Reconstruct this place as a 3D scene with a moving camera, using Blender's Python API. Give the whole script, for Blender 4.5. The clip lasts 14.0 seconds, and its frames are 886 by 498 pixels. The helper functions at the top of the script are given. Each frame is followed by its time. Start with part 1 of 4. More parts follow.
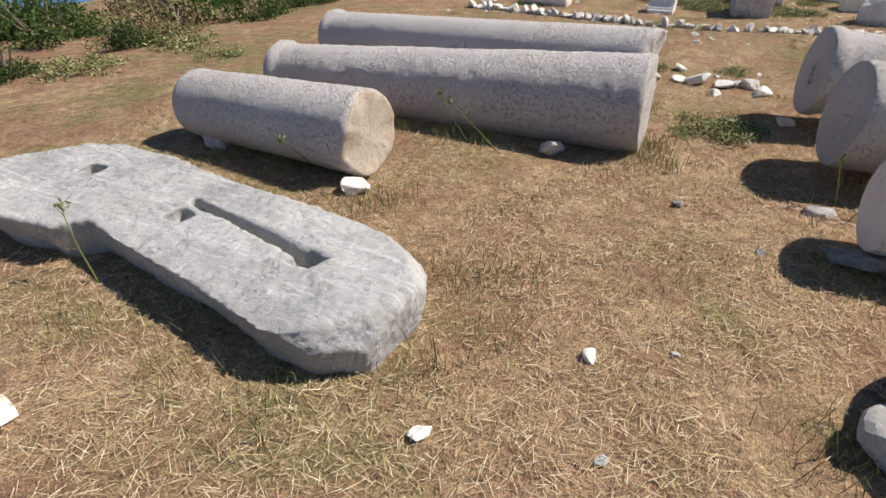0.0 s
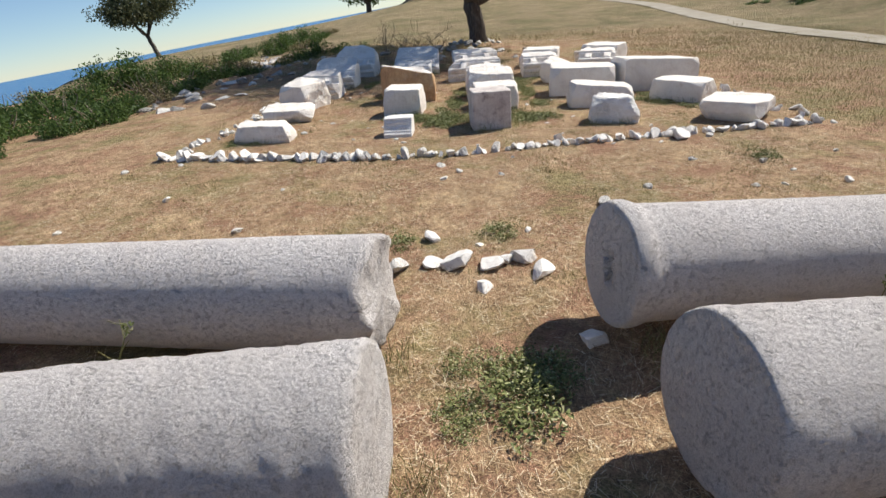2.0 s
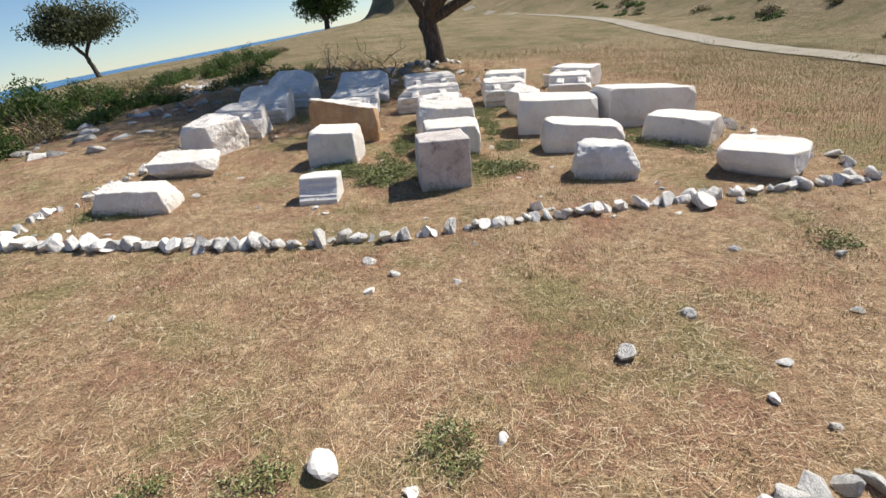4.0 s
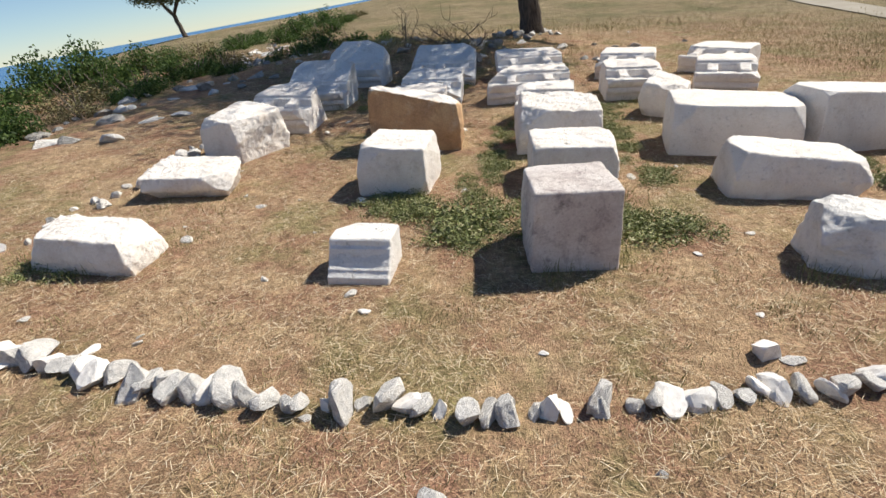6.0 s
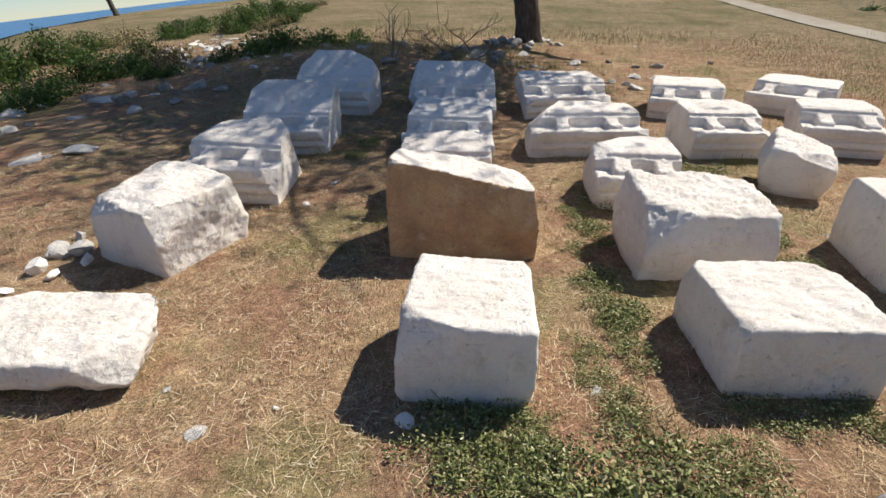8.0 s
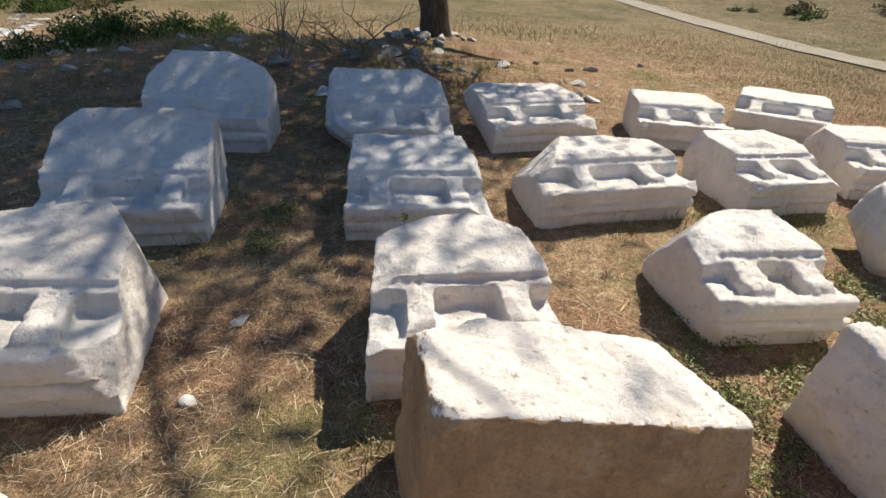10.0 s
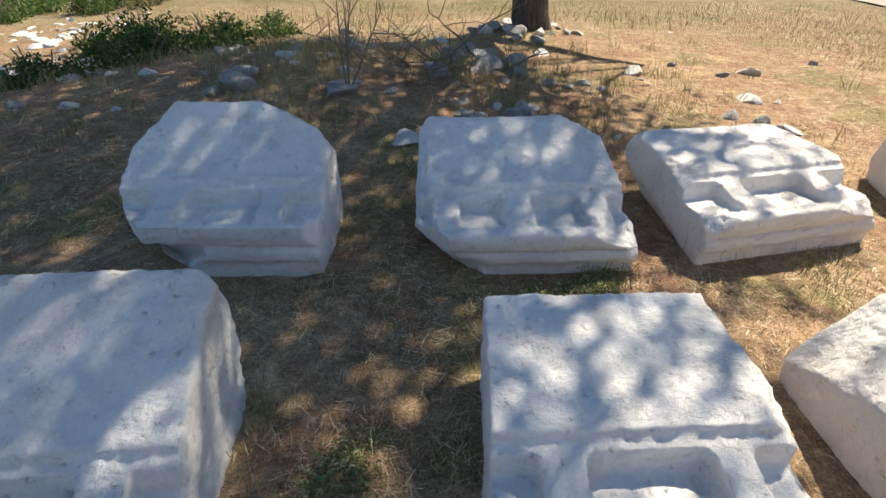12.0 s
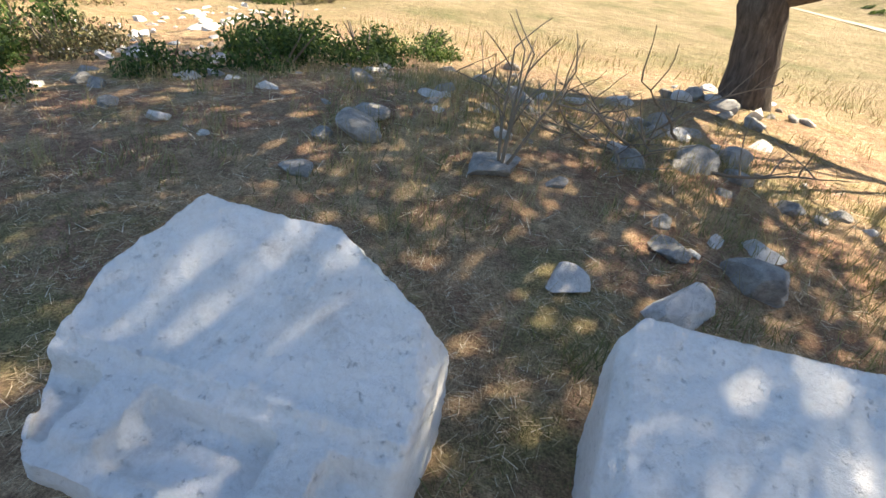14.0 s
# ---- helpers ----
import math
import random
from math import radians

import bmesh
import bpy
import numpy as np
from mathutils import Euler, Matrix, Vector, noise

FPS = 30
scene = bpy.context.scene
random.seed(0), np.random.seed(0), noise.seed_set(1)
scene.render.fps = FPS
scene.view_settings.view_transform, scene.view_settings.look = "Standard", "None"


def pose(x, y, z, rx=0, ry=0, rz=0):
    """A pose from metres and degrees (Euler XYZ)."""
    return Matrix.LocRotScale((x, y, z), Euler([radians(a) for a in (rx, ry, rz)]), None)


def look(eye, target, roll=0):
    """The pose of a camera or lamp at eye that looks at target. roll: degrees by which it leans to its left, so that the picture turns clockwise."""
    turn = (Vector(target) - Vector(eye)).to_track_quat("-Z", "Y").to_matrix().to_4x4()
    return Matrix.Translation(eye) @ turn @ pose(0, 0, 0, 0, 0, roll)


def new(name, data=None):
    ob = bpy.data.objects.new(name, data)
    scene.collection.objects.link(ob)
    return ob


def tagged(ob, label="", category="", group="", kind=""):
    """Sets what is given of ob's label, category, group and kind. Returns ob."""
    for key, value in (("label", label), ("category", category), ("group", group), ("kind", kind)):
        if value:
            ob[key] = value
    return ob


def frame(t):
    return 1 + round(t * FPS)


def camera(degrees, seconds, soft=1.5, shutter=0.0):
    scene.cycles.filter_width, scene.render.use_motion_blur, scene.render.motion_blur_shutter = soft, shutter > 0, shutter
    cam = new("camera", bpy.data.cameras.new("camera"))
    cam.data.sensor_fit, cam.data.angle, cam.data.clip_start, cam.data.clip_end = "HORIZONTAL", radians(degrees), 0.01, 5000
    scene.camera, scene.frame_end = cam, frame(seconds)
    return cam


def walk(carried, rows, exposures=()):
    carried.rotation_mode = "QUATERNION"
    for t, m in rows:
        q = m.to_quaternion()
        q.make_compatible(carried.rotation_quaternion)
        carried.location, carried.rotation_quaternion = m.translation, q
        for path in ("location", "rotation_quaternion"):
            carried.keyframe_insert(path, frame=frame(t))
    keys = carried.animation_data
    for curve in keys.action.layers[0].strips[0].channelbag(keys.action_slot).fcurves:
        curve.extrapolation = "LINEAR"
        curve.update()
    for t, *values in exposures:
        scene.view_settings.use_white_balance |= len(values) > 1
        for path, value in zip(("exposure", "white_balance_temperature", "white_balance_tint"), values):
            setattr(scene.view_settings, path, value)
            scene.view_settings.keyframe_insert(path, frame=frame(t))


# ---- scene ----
cam = camera(81.2, 14.0, soft=1.5)
# The site is a plane that falls to the right; SITE lays it into the level world.
SITE = pose(0, 0, 0, -0.73, 6.3, 0)
ROWS = [
    (0, -0.087, -0.268, 1.503, 27.30, -33.75, -0.74),
    (0.5, -0.252, 0.330, 1.498, 17.20, -34.95, -3.60),
    (1, -0.292, 0.958, 1.586, 9.98, -32.95, -2.98),
    (1.5, -0.124, 1.700, 1.600, 4.92, -27.24, -3.64),
    (2, -0.060, 2.281, 1.659, 4.12, -25.69, -4.02),
    (2.5, 0.073, 2.810, 1.707, -0.25, -23.54, -4.43),
    (3, 0.165, 3.344, 1.671, -1.46, -23.51, -5.75),
    (3.2, 0.162, 3.536, 1.676, -1.16, -23.73, -5.34),
    (5.3, 0.132, 5.833, 1.624, 3.69, -25.78, -3.60),
    (5.5, 0.066, 6.086, 1.647, 5.08, -26.18, -3.76),
    (6, -0.141, 6.668, 1.600, 8.76, -27.26, -3.52),
    (6.5, -0.345, 7.248, 1.567, 10.97, -29.18, -3.03),
    (7, -0.558, 7.824, 1.629, 11.62, -30.52, -2.82),
    (7.5, -0.858, 8.376, 1.670, 6.69, -29.62, -0.39),
    (8, -1.187, 9.021, 1.680, 2.45, -28.15, 0.35),
    (8.2, -1.365, 9.253, 1.749, 0.61, -28.26, 1.98),
    (10.3, -1.858, 11.587, 1.557, -14.01, -29.70, 2.95),
    (10.5, -1.847, 11.818, 1.574, -14.02, -30.20, 2.17),
    (11, -1.901, 12.370, 1.572, -13.02, -30.55, 1.76),
    (11.5, -1.971, 12.909, 1.558, -11.27, -30.83, 1.83),
    (12, -2.024, 13.485, 1.544, -5.31, -31.38, 0.84),
    (12.5, -2.093, 14.011, 1.526, -6.51, -31.60, 3.56),
    (13, -2.080, 14.499, 1.518, -7.86, -32.39, 4.51),
    (13.5, -2.144, 14.865, 1.555, 1.51, -32.96, 3.91),
    (14, -2.270, 15.155, 1.496, 8.50, -30.16, 8.38),
]
EXPOSURES = [(0.0, 0.25, 6700, 10), (1.5, 0.45, 6500, 9), (2.5, 0.36, 6500, 8), (3.2, 0.38, 6500, 8), (6.0, 0.4, 6600, 8), (8.2, 0.3, 6700, 9), (10.5, 0.45, 7000, 8), (12.5, 1.4, 7400, 8), (14.0, 1.9, 7800, 8)]
walk(cam, [(t, SITE @ pose(x, y, z, 90 + pitch, 0, yaw) @ pose(0, 0, 0, 0, 0, roll)) for t, x, y, z, yaw, pitch, roll in ROWS], EXPOSURES)

# ---- sky and sun ----
SUN = (SITE.to_3x3() @ Vector((0.335, 0.275, 0.5))).normalized()
world = bpy.data.worlds.new("sky")
scene.world = world
world.use_nodes = True
wn = world.node_tree
sky = wn.nodes.new("ShaderNodeTexSky")
sky.sky_type = "NISHITA"
sky.sun_disc = False
sky.sun_elevation = math.asin(SUN.z)
sky.sun_rotation = math.atan2(SUN.x, SUN.y)
sky.air_density, sky.dust_density, sky.ozone_density = 0.8, 0.0, 3.5
tint = wn.nodes.new("ShaderNodeMix")
tint.data_type, tint.blend_type = "RGBA", "MULTIPLY"
tint.inputs["Factor"].default_value = 1.0
tint.inputs["B"].default_value = (0.95, 0.975, 1.02, 1)
wn.links.new(sky.outputs["Color"], tint.inputs["A"])
wn.links.new(tint.outputs["Result"], wn.nodes["Background"].inputs["Color"])
wn.nodes["Background"].inputs["Strength"].default_value = 0.085
sun_data = bpy.data.lights.new("sun", "SUN")
sun_data.energy, sun_data.angle, sun_data.color = 4.9, radians(0.53), (1.0, 0.95, 0.87)
sun = new("sun", sun_data)
sun.matrix_world = look(SUN * 60, (0, 0, 0))


# ---- materials ----
def material(name, rough=0.9, spec=0.3):
    m = bpy.data.materials.new(name)
    m.use_nodes = True
    b = m.node_tree.nodes["Principled BSDF"]
    b.inputs["Roughness"].default_value = rough
    b.inputs["Specular IOR Level"].default_value = spec
    return m, m.node_tree, b


def coords(nt, scale=(1, 1, 1), own=True):
    c = nt.nodes.new("ShaderNodeTexCoord")
    mp = nt.nodes.new("ShaderNodeMapping")
    mp.inputs["Scale"].default_value = scale
    nt.links.new(c.outputs["Object" if own else "Generated"], mp.inputs["Vector"])
    return mp.outputs["Vector"]


def noise_tex(nt, vec, scale, detail=6.0, rough=0.6, distort=0.0):
    n = nt.nodes.new("ShaderNodeTexNoise")
    n.inputs["Scale"].default_value = scale
    n.inputs["Detail"].default_value = detail
    n.inputs["Roughness"].default_value = rough
    n.inputs["Distortion"].default_value = distort
    if vec is not None:
        nt.links.new(vec, n.inputs["Vector"])
    return n.outputs["Fac"]


def ramp(nt, fac, stops):
    r = nt.nodes.new("ShaderNodeValToRGB")
    e = r.color_ramp.elements
    while len(e) < len(stops):
        e.new(0.5)
    for k, (p, c) in zip(e, stops):
        k.position, k.color = p, (*c, 1) if len(c) == 3 else c
    nt.links.new(fac, r.inputs["Fac"])
    return r.outputs["Color"]


def grey(v):
    return (v, v, v)


def mix(nt, fac, a, b, mode="MIX"):
    m = nt.nodes.new("ShaderNodeMix")
    m.data_type, m.blend_type = "RGBA", mode
    for sock, v in ((m.inputs["Factor"], fac), (m.inputs["A"], a), (m.inputs["B"], b)):
        if isinstance(v, (int, float)):
            sock.default_value = v
        elif isinstance(v, tuple):
            sock.default_value = (*v, 1)
        else:
            nt.links.new(v, sock)
    return m.outputs["Result"]


def bump(nt, b, height, strength, dist):
    n = nt.nodes.new("ShaderNodeBump")
    n.inputs["Strength"].default_value, n.inputs["Distance"].default_value = strength, dist
    nt.links.new(height, n.inputs["Height"])
    nt.links.new(n.outputs["Normal"], b.inputs["Normal"])


def random_of(nt, island=False):
    if island:
        return nt.nodes.new("ShaderNodeNewGeometry").outputs["Random Per Island"]
    return nt.nodes.new("ShaderNodeObjectInfo").outputs["Random"]


def stone_material(name, light, mid, dark, veins=0.3, stain=(0.30, 0.24, 0.18), stain_amount=0.35, grain=70.0, relief=0.65, rough=0.85, pit=0.3, scratch=0.0):
    """Weathered stone: broad tone shifts, stains, veins, pits and grain."""
    m, nt, b = material(name, rough)
    v = coords(nt)
    r = random_of(nt)
    shift = nt.nodes.new("ShaderNodeVectorMath")
    shift.operation = "ADD"
    comb = nt.nodes.new("ShaderNodeCombineXYZ")
    mul = nt.nodes.new("ShaderNodeMath")
    mul.operation = "MULTIPLY"
    mul.inputs[1].default_value = 37.0
    nt.links.new(r, mul.inputs[0])
    nt.links.new(mul.outputs[0], comb.inputs["X"])
    nt.links.new(v, shift.inputs[0])
    nt.links.new(comb.outputs[0], shift.inputs[1])
    v = shift.outputs[0]
    c = ramp(nt, noise_tex(nt, v, 2.6, 8, 0.65), [(0.3, dark), (0.5, mid), (0.68, light)])
    vein = ramp(nt, noise_tex(nt, v, 1.7, 6, 0.6, 1.6), [(0.47, grey(0)), (0.5, grey(1)), (0.53, grey(0))])
    c = mix(nt, mix(nt, veins, grey(0), vein), c, tuple(0.55 * k for k in dark))
    st = ramp(nt, noise_tex(nt, v, 5.5, 10, 0.7), [(0.54, grey(0)), (0.72, grey(1))])
    c = mix(nt, mix(nt, stain_amount, grey(0), st), c, stain)
    pits = ramp(nt, noise_tex(nt, v, 30, 6, 0.7), [(0.30, grey(1)), (0.4, grey(0))])
    c = mix(nt, mix(nt, pit, grey(0), pits), c, tuple(0.35 * k for k in dark))
    fine = noise_tex(nt, v, grain, 6, 0.7)
    if scratch:
        line = ramp(nt, noise_tex(nt, coords(nt, (1.0, 9.0, 1.0)), 2.4, 5, 0.65, 0.8), [(0.57, grey(0)), (0.62, grey(1)), (0.66, grey(0))])
        c = mix(nt, mix(nt, scratch, grey(0), line), c, tuple(min(0.8, 1.45 * k) for k in light))
    c = mix(nt, 0.35, c, ramp(nt, fine, [(0.25, grey(0.25)), (0.6, grey(0.75))]), "OVERLAY")
    nt.links.new(c, b.inputs["Base Color"])
    h = mix(nt, 0.4, noise_tex(nt, v, 15, 12, 0.75), fine)
    h = mix(nt, 0.5, h, pits, "SUBTRACT")
    bump(nt, b, h, relief, 0.03)
    return m


MARBLE = stone_material("white_marble", (0.84, 0.785, 0.715), (0.80, 0.73, 0.655), (0.69, 0.61, 0.535), 0.08, (0.50, 0.40, 0.30), 0.6, pit=0.45)
MARBLE_GREY = stone_material("greyish_marble", (0.84, 0.80, 0.75), (0.79, 0.75, 0.695), (0.68, 0.64, 0.585), 0.14, (0.40, 0.34, 0.28), 0.5, pit=0.45)
SLAB_GREY = stone_material("grey_banded_marble", (0.54, 0.525, 0.51), (0.44, 0.43, 0.42), (0.33, 0.32, 0.32), 0.22, (0.60, 0.57, 0.53), 0.4, 110.0, 0.7, pit=0.08, scratch=0.5)
WHITE_STONE = stone_material("white_field_stone", (0.84, 0.80, 0.74), (0.79, 0.74, 0.68), (0.62, 0.57, 0.52), 0.1, (0.52, 0.44, 0.36), 0.3, 20.0, 0.25, pit=0.1)
PINK = stone_material("pinkish_stained_stone", (0.70, 0.64, 0.59), (0.58, 0.51, 0.47), (0.38, 0.31, 0.29), 0.35, (0.15, 0.11, 0.115), 0.9, pit=0.6)
OCHRE = stone_material("ochre_stone", (0.62, 0.43, 0.25), (0.50, 0.31, 0.165), (0.34, 0.20, 0.11), 0.2, (0.66, 0.55, 0.42), 0.6)
RUBBLE = stone_material("rubble_stone", (0.78, 0.74, 0.68), (0.68, 0.64, 0.59), (0.48, 0.46, 0.44), 0.45, (0.42, 0.32, 0.23), 0.45)
GREYROCK = stone_material("grey_rock", (0.44, 0.41, 0.37), (0.33, 0.31, 0.28), (0.19, 0.18, 0.17), 0.4, (0.32, 0.25, 0.18), 0.4)


RAW = stone_material("raw_broken_stone", (0.58, 0.49, 0.40), (0.48, 0.40, 0.32), (0.36, 0.30, 0.24), 0.1, (0.33, 0.25, 0.18), 0.4)


def granite_material():
    m, nt, b = material("pitted_granite", 0.92)
    v = coords(nt)
    c = ramp(nt, noise_tex(nt, v, 1.6, 6, 0.6), [(0.3, (0.63, 0.575, 0.54)), (0.55, (0.72, 0.665, 0.635)), (0.75, (0.79, 0.745, 0.715))])
    vo = nt.nodes.new("ShaderNodeTexVoronoi")
    vo.inputs["Scale"].default_value = 240
    nt.links.new(v, vo.inputs["Vector"])
    speck = ramp(nt, vo.outputs["Color"], [(0.1, (0.26, 0.24, 0.235)), (0.4, (0.58, 0.53, 0.50)), (0.75, (0.82, 0.77, 0.74))])
    c = mix(nt, 0.3, c, speck)
    pits = ramp(nt, noise_tex(nt, v, 40, 6, 0.7), [(0.36, grey(1)), (0.45, grey(0))])
    c = mix(nt, mix(nt, 0.2, grey(0), pits), c, (0.30, 0.26, 0.245))
    st = ramp(nt, noise_tex(nt, v, 2.2, 8, 0.7), [(0.60, grey(0)), (0.74, grey(1))])
    c = mix(nt, mix(nt, 0.22, grey(0), st), c, (0.44, 0.32, 0.22))
    nt.links.new(c, b.inputs["Base Color"])
    h = mix(nt, 0.35, noise_tex(nt, v, 55, 10, 0.75), pits, "SUBTRACT")
    bump(nt, b, h, 1.0, 0.024)
    return m


GRANITE = granite_material()


def ground_material():
    m, nt, b = material("dry_earth_and_straw", 1.0, 0.1)
    v = coords(nt)
    n1 = noise_tex(nt, v, 0.55, 6, 0.6)
    c = ramp(nt, n1, [(0.3, (0.35, 0.22, 0.135)), (0.5, (0.44, 0.295, 0.175)), (0.7, (0.53, 0.385, 0.225))])
    n2 = noise_tex(nt, v, 5.0, 8, 0.7)
    c = mix(nt, ramp(nt, n2, [(0.42, grey(0)), (0.62, grey(0.85))]), c, (0.25, 0.15, 0.09))
    streak = noise_tex(nt, coords(nt, (1, 0.16, 1)), 70, 4, 0.6, 2.5)
    streak2 = noise_tex(nt, coords(nt, (0.16, 1, 1)), 70, 4, 0.6, 2.5)
    s = mix(nt, 0.5, ramp(nt, streak, [(0.5, grey(0)), (0.64, grey(1))]), ramp(nt, streak2, [(0.5, grey(0)), (0.64, grey(1))]), "ADD")
    c = mix(nt, mix(nt, 0.4, grey(0), s), c, (0.74, 0.54, 0.33))
    soil = ramp(nt, noise_tex(nt, v, 1.7, 9, 0.75), [(0.46, grey(0)), (0.58, grey(0.9))])
    c = mix(nt, soil, c, (0.33, 0.185, 0.12))
    green = ramp(nt, noise_tex(nt, v, 0.8, 10, 0.75), [(0.50, grey(0)), (0.60, grey(0.85))])
    c = mix(nt, green, c, (0.25, 0.215, 0.10))
    c = mix(nt, ramp(nt, noise_tex(nt, v, 24, 8, 0.8), [(0.55, grey(0)), (0.68, grey(0.8))]), c, (0.13, 0.08, 0.05))
    sep = nt.nodes.new("ShaderNodeSeparateXYZ")
    nt.links.new(v, sep.inputs[0])
    zone = nt.nodes.new("ShaderNodeMath")
    zone.operation = "SUBTRACT"
    zone.inputs[1].default_value = 17.0
    nt.links.new(sep.outputs["Y"], zone.inputs[0])
    out = nt.nodes.new("ShaderNodeMath")
    out.operation = "MAXIMUM"
    nt.links.new(zone.outputs[0], out.inputs[0])
    nt.links.new(sep.outputs["X"], out.inputs[1])
    field = ramp(nt, noise_tex(nt, v, 0.35, 10, 0.75), [(0.35, (0.30, 0.24, 0.15)), (0.5, (0.225, 0.185, 0.105)), (0.6, (0.15, 0.14, 0.07)), (0.7, (0.10, 0.115, 0.05))])
    field = mix(nt, 0.6, field, ramp(nt, noise_tex(nt, v, 2.5, 10, 0.8), [(0.3, grey(0.2)), (0.7, grey(0.8))]), "OVERLAY")
    scaled = nt.nodes.new("ShaderNodeMapRange")
    scaled.inputs["From Min"].default_value, scaled.inputs["From Max"].default_value = 4.0, 11.0
    nt.links.new(out.outputs[0], scaled.inputs["Value"])
    c = mix(nt, mix(nt, 0.85, grey(0), scaled.outputs[0]), c, field)
    c = mix(nt, 0.7, c, ramp(nt, noise_tex(nt, v, 13, 10, 0.8), [(0.35, grey(0.22)), (0.65, grey(0.78))]), "OVERLAY")
    c = mix(nt, 0.75, c, ramp(nt, noise_tex(nt, v, 95, 6, 0.8), [(0.35, grey(0.15)), (0.65, grey(0.85))]), "OVERLAY")
    nt.links.new(c, b.inputs["Base Color"])
    bump(nt, b, mix(nt, 0.5, n2, s), 0.7, 0.03)
    return m


GROUND = ground_material()


def strand_material(name, stops, rough=0.8):
    m, nt, b = material(name, rough, 0.25)
    c = ramp(nt, random_of(nt, True), stops)
    nt.links.new(c, b.inputs["Base Color"])
    return m


STRAW = strand_material("straw", [(0.0, (0.13, 0.08, 0.045)), (0.3, (0.40, 0.27, 0.145)), (0.7, (0.66, 0.49, 0.285)), (1.0, (0.90, 0.78, 0.57))])
DRYGRASS = strand_material("dry_standing_grass", [(0.0, (0.36, 0.27, 0.13)), (0.6, (0.50, 0.40, 0.21)), (1.0, (0.33, 0.31, 0.12))])
GREENGRASS = strand_material("green_grass", [(0.0, (0.12, 0.135, 0.045)), (0.5, (0.20, 0.205, 0.075)), (1.0, (0.36, 0.32, 0.13))])
LEAF = strand_material("shrub_leaf", [(0.0, (0.035, 0.06, 0.018)), (0.5, (0.07, 0.12, 0.03)), (1.0, (0.14, 0.20, 0.055))], 0.55)
LEAF_DRY = strand_material("dry_shrub_leaf", [(0.0, (0.14, 0.11, 0.05)), (0.5, (0.24, 0.20, 0.09)), (1.0, (0.30, 0.27, 0.13))], 0.7)
LEAF_OLIVE = strand_material("olive_leaf", [(0.0, (0.05, 0.06, 0.03)), (0.5, (0.10, 0.115, 0.055)), (1.0, (0.17, 0.17, 0.09))], 0.6)
for leaf in (LEAF_OLIVE, LEAF):
    nt = leaf.node_tree
    soft = nt.nodes.new("ShaderNodeBsdfTranslucent")
    both = nt.nodes.new("ShaderNodeMixShader")
    both.inputs[0].default_value = 0.4
    body = nt.nodes["Principled BSDF"]
    nt.links.new(body.inputs["Base Color"].links[0].from_socket, soft.inputs["Color"])
    nt.links.new(body.outputs[0], both.inputs[1])
    nt.links.new(soft.outputs[0], both.inputs[2])
    nt.links.new(both.outputs[0], nt.nodes["Material Output"].inputs["Surface"])
LEAF_WEED = strand_material("weed_leaf", [(0.0, (0.09, 0.115, 0.035)), (0.45, (0.18, 0.205, 0.07)), (0.8, (0.30, 0.30, 0.12)), (1.0, (0.58, 0.53, 0.34))], 0.6)
TWIG = strand_material("dry_twig", [(0.0, (0.16, 0.12, 0.085)), (1.0, (0.34, 0.28, 0.21))])


def bark_material():
    m, nt, b = material("furrowed_bark", 0.95, 0.15)
    v = coords(nt, (1, 1, 0.2))
    n = noise_tex(nt, v, 16, 8, 0.7, 0.6)
    nt.links.new(ramp(nt, n, [(0.3, (0.045, 0.036, 0.03)), (0.55, (0.13, 0.105, 0.085)), (0.75, (0.22, 0.185, 0.15))]), b.inputs["Base Color"])
    bump(nt, b, n, 1.0, 0.06)
    return m


BARK = bark_material()


def water_material():
    m, nt, b = material("sea_water", 0.25, 0.5)
    v = coords(nt)
    n = noise_tex(nt, v, 0.02, 6, 0.6)
    nt.links.new(ramp(nt, n, [(0.3, (0.012, 0.10, 0.25)), (0.7, (0.02, 0.15, 0.33))]), b.inputs["Base Color"])
    bump(nt, b, noise_tex(nt, v, 0.6, 6, 0.6), 0.5, 0.3)
    return m


WATER = water_material()


def road_material():
    m, nt, b = material("pale_dirt_road", 1.0, 0.1)
    v = coords(nt)
    n = noise_tex(nt, v, 1.2, 8, 0.7)
    nt.links.new(ramp(nt, n, [(0.3, (0.27, 0.235, 0.18)), (0.7, (0.40, 0.36, 0.30))]), b.inputs["Base Color"])
    bump(nt, b, n, 0.4, 0.03)
    return m


ROAD = road_material()


# ---- ground ----
def ease(a, b, v):
    k = min(1.0, max(0.0, (v - a) / (b - a)))
    return k * k * (3 - 2 * k)


def rise(x, y):
    """Height of the ground over the site's plane."""
    h = 0.40 * math.exp(-((x + 2.9) / 2.7) ** 2 - ((y - 19.3) / 2.2) ** 2)
    h += 0.15 * math.exp(-((x - 0.3) / 1.8) ** 2 - ((y - 23.0) / 1.8) ** 2)
    h += 0.018 * noise.noise((x * 0.9, y * 0.9, 3.1)) + 0.008 * noise.noise((x * 4, y * 4, 7.7))
    h -= 0.25 * ease(-5.5, -9.5, x)
    return h


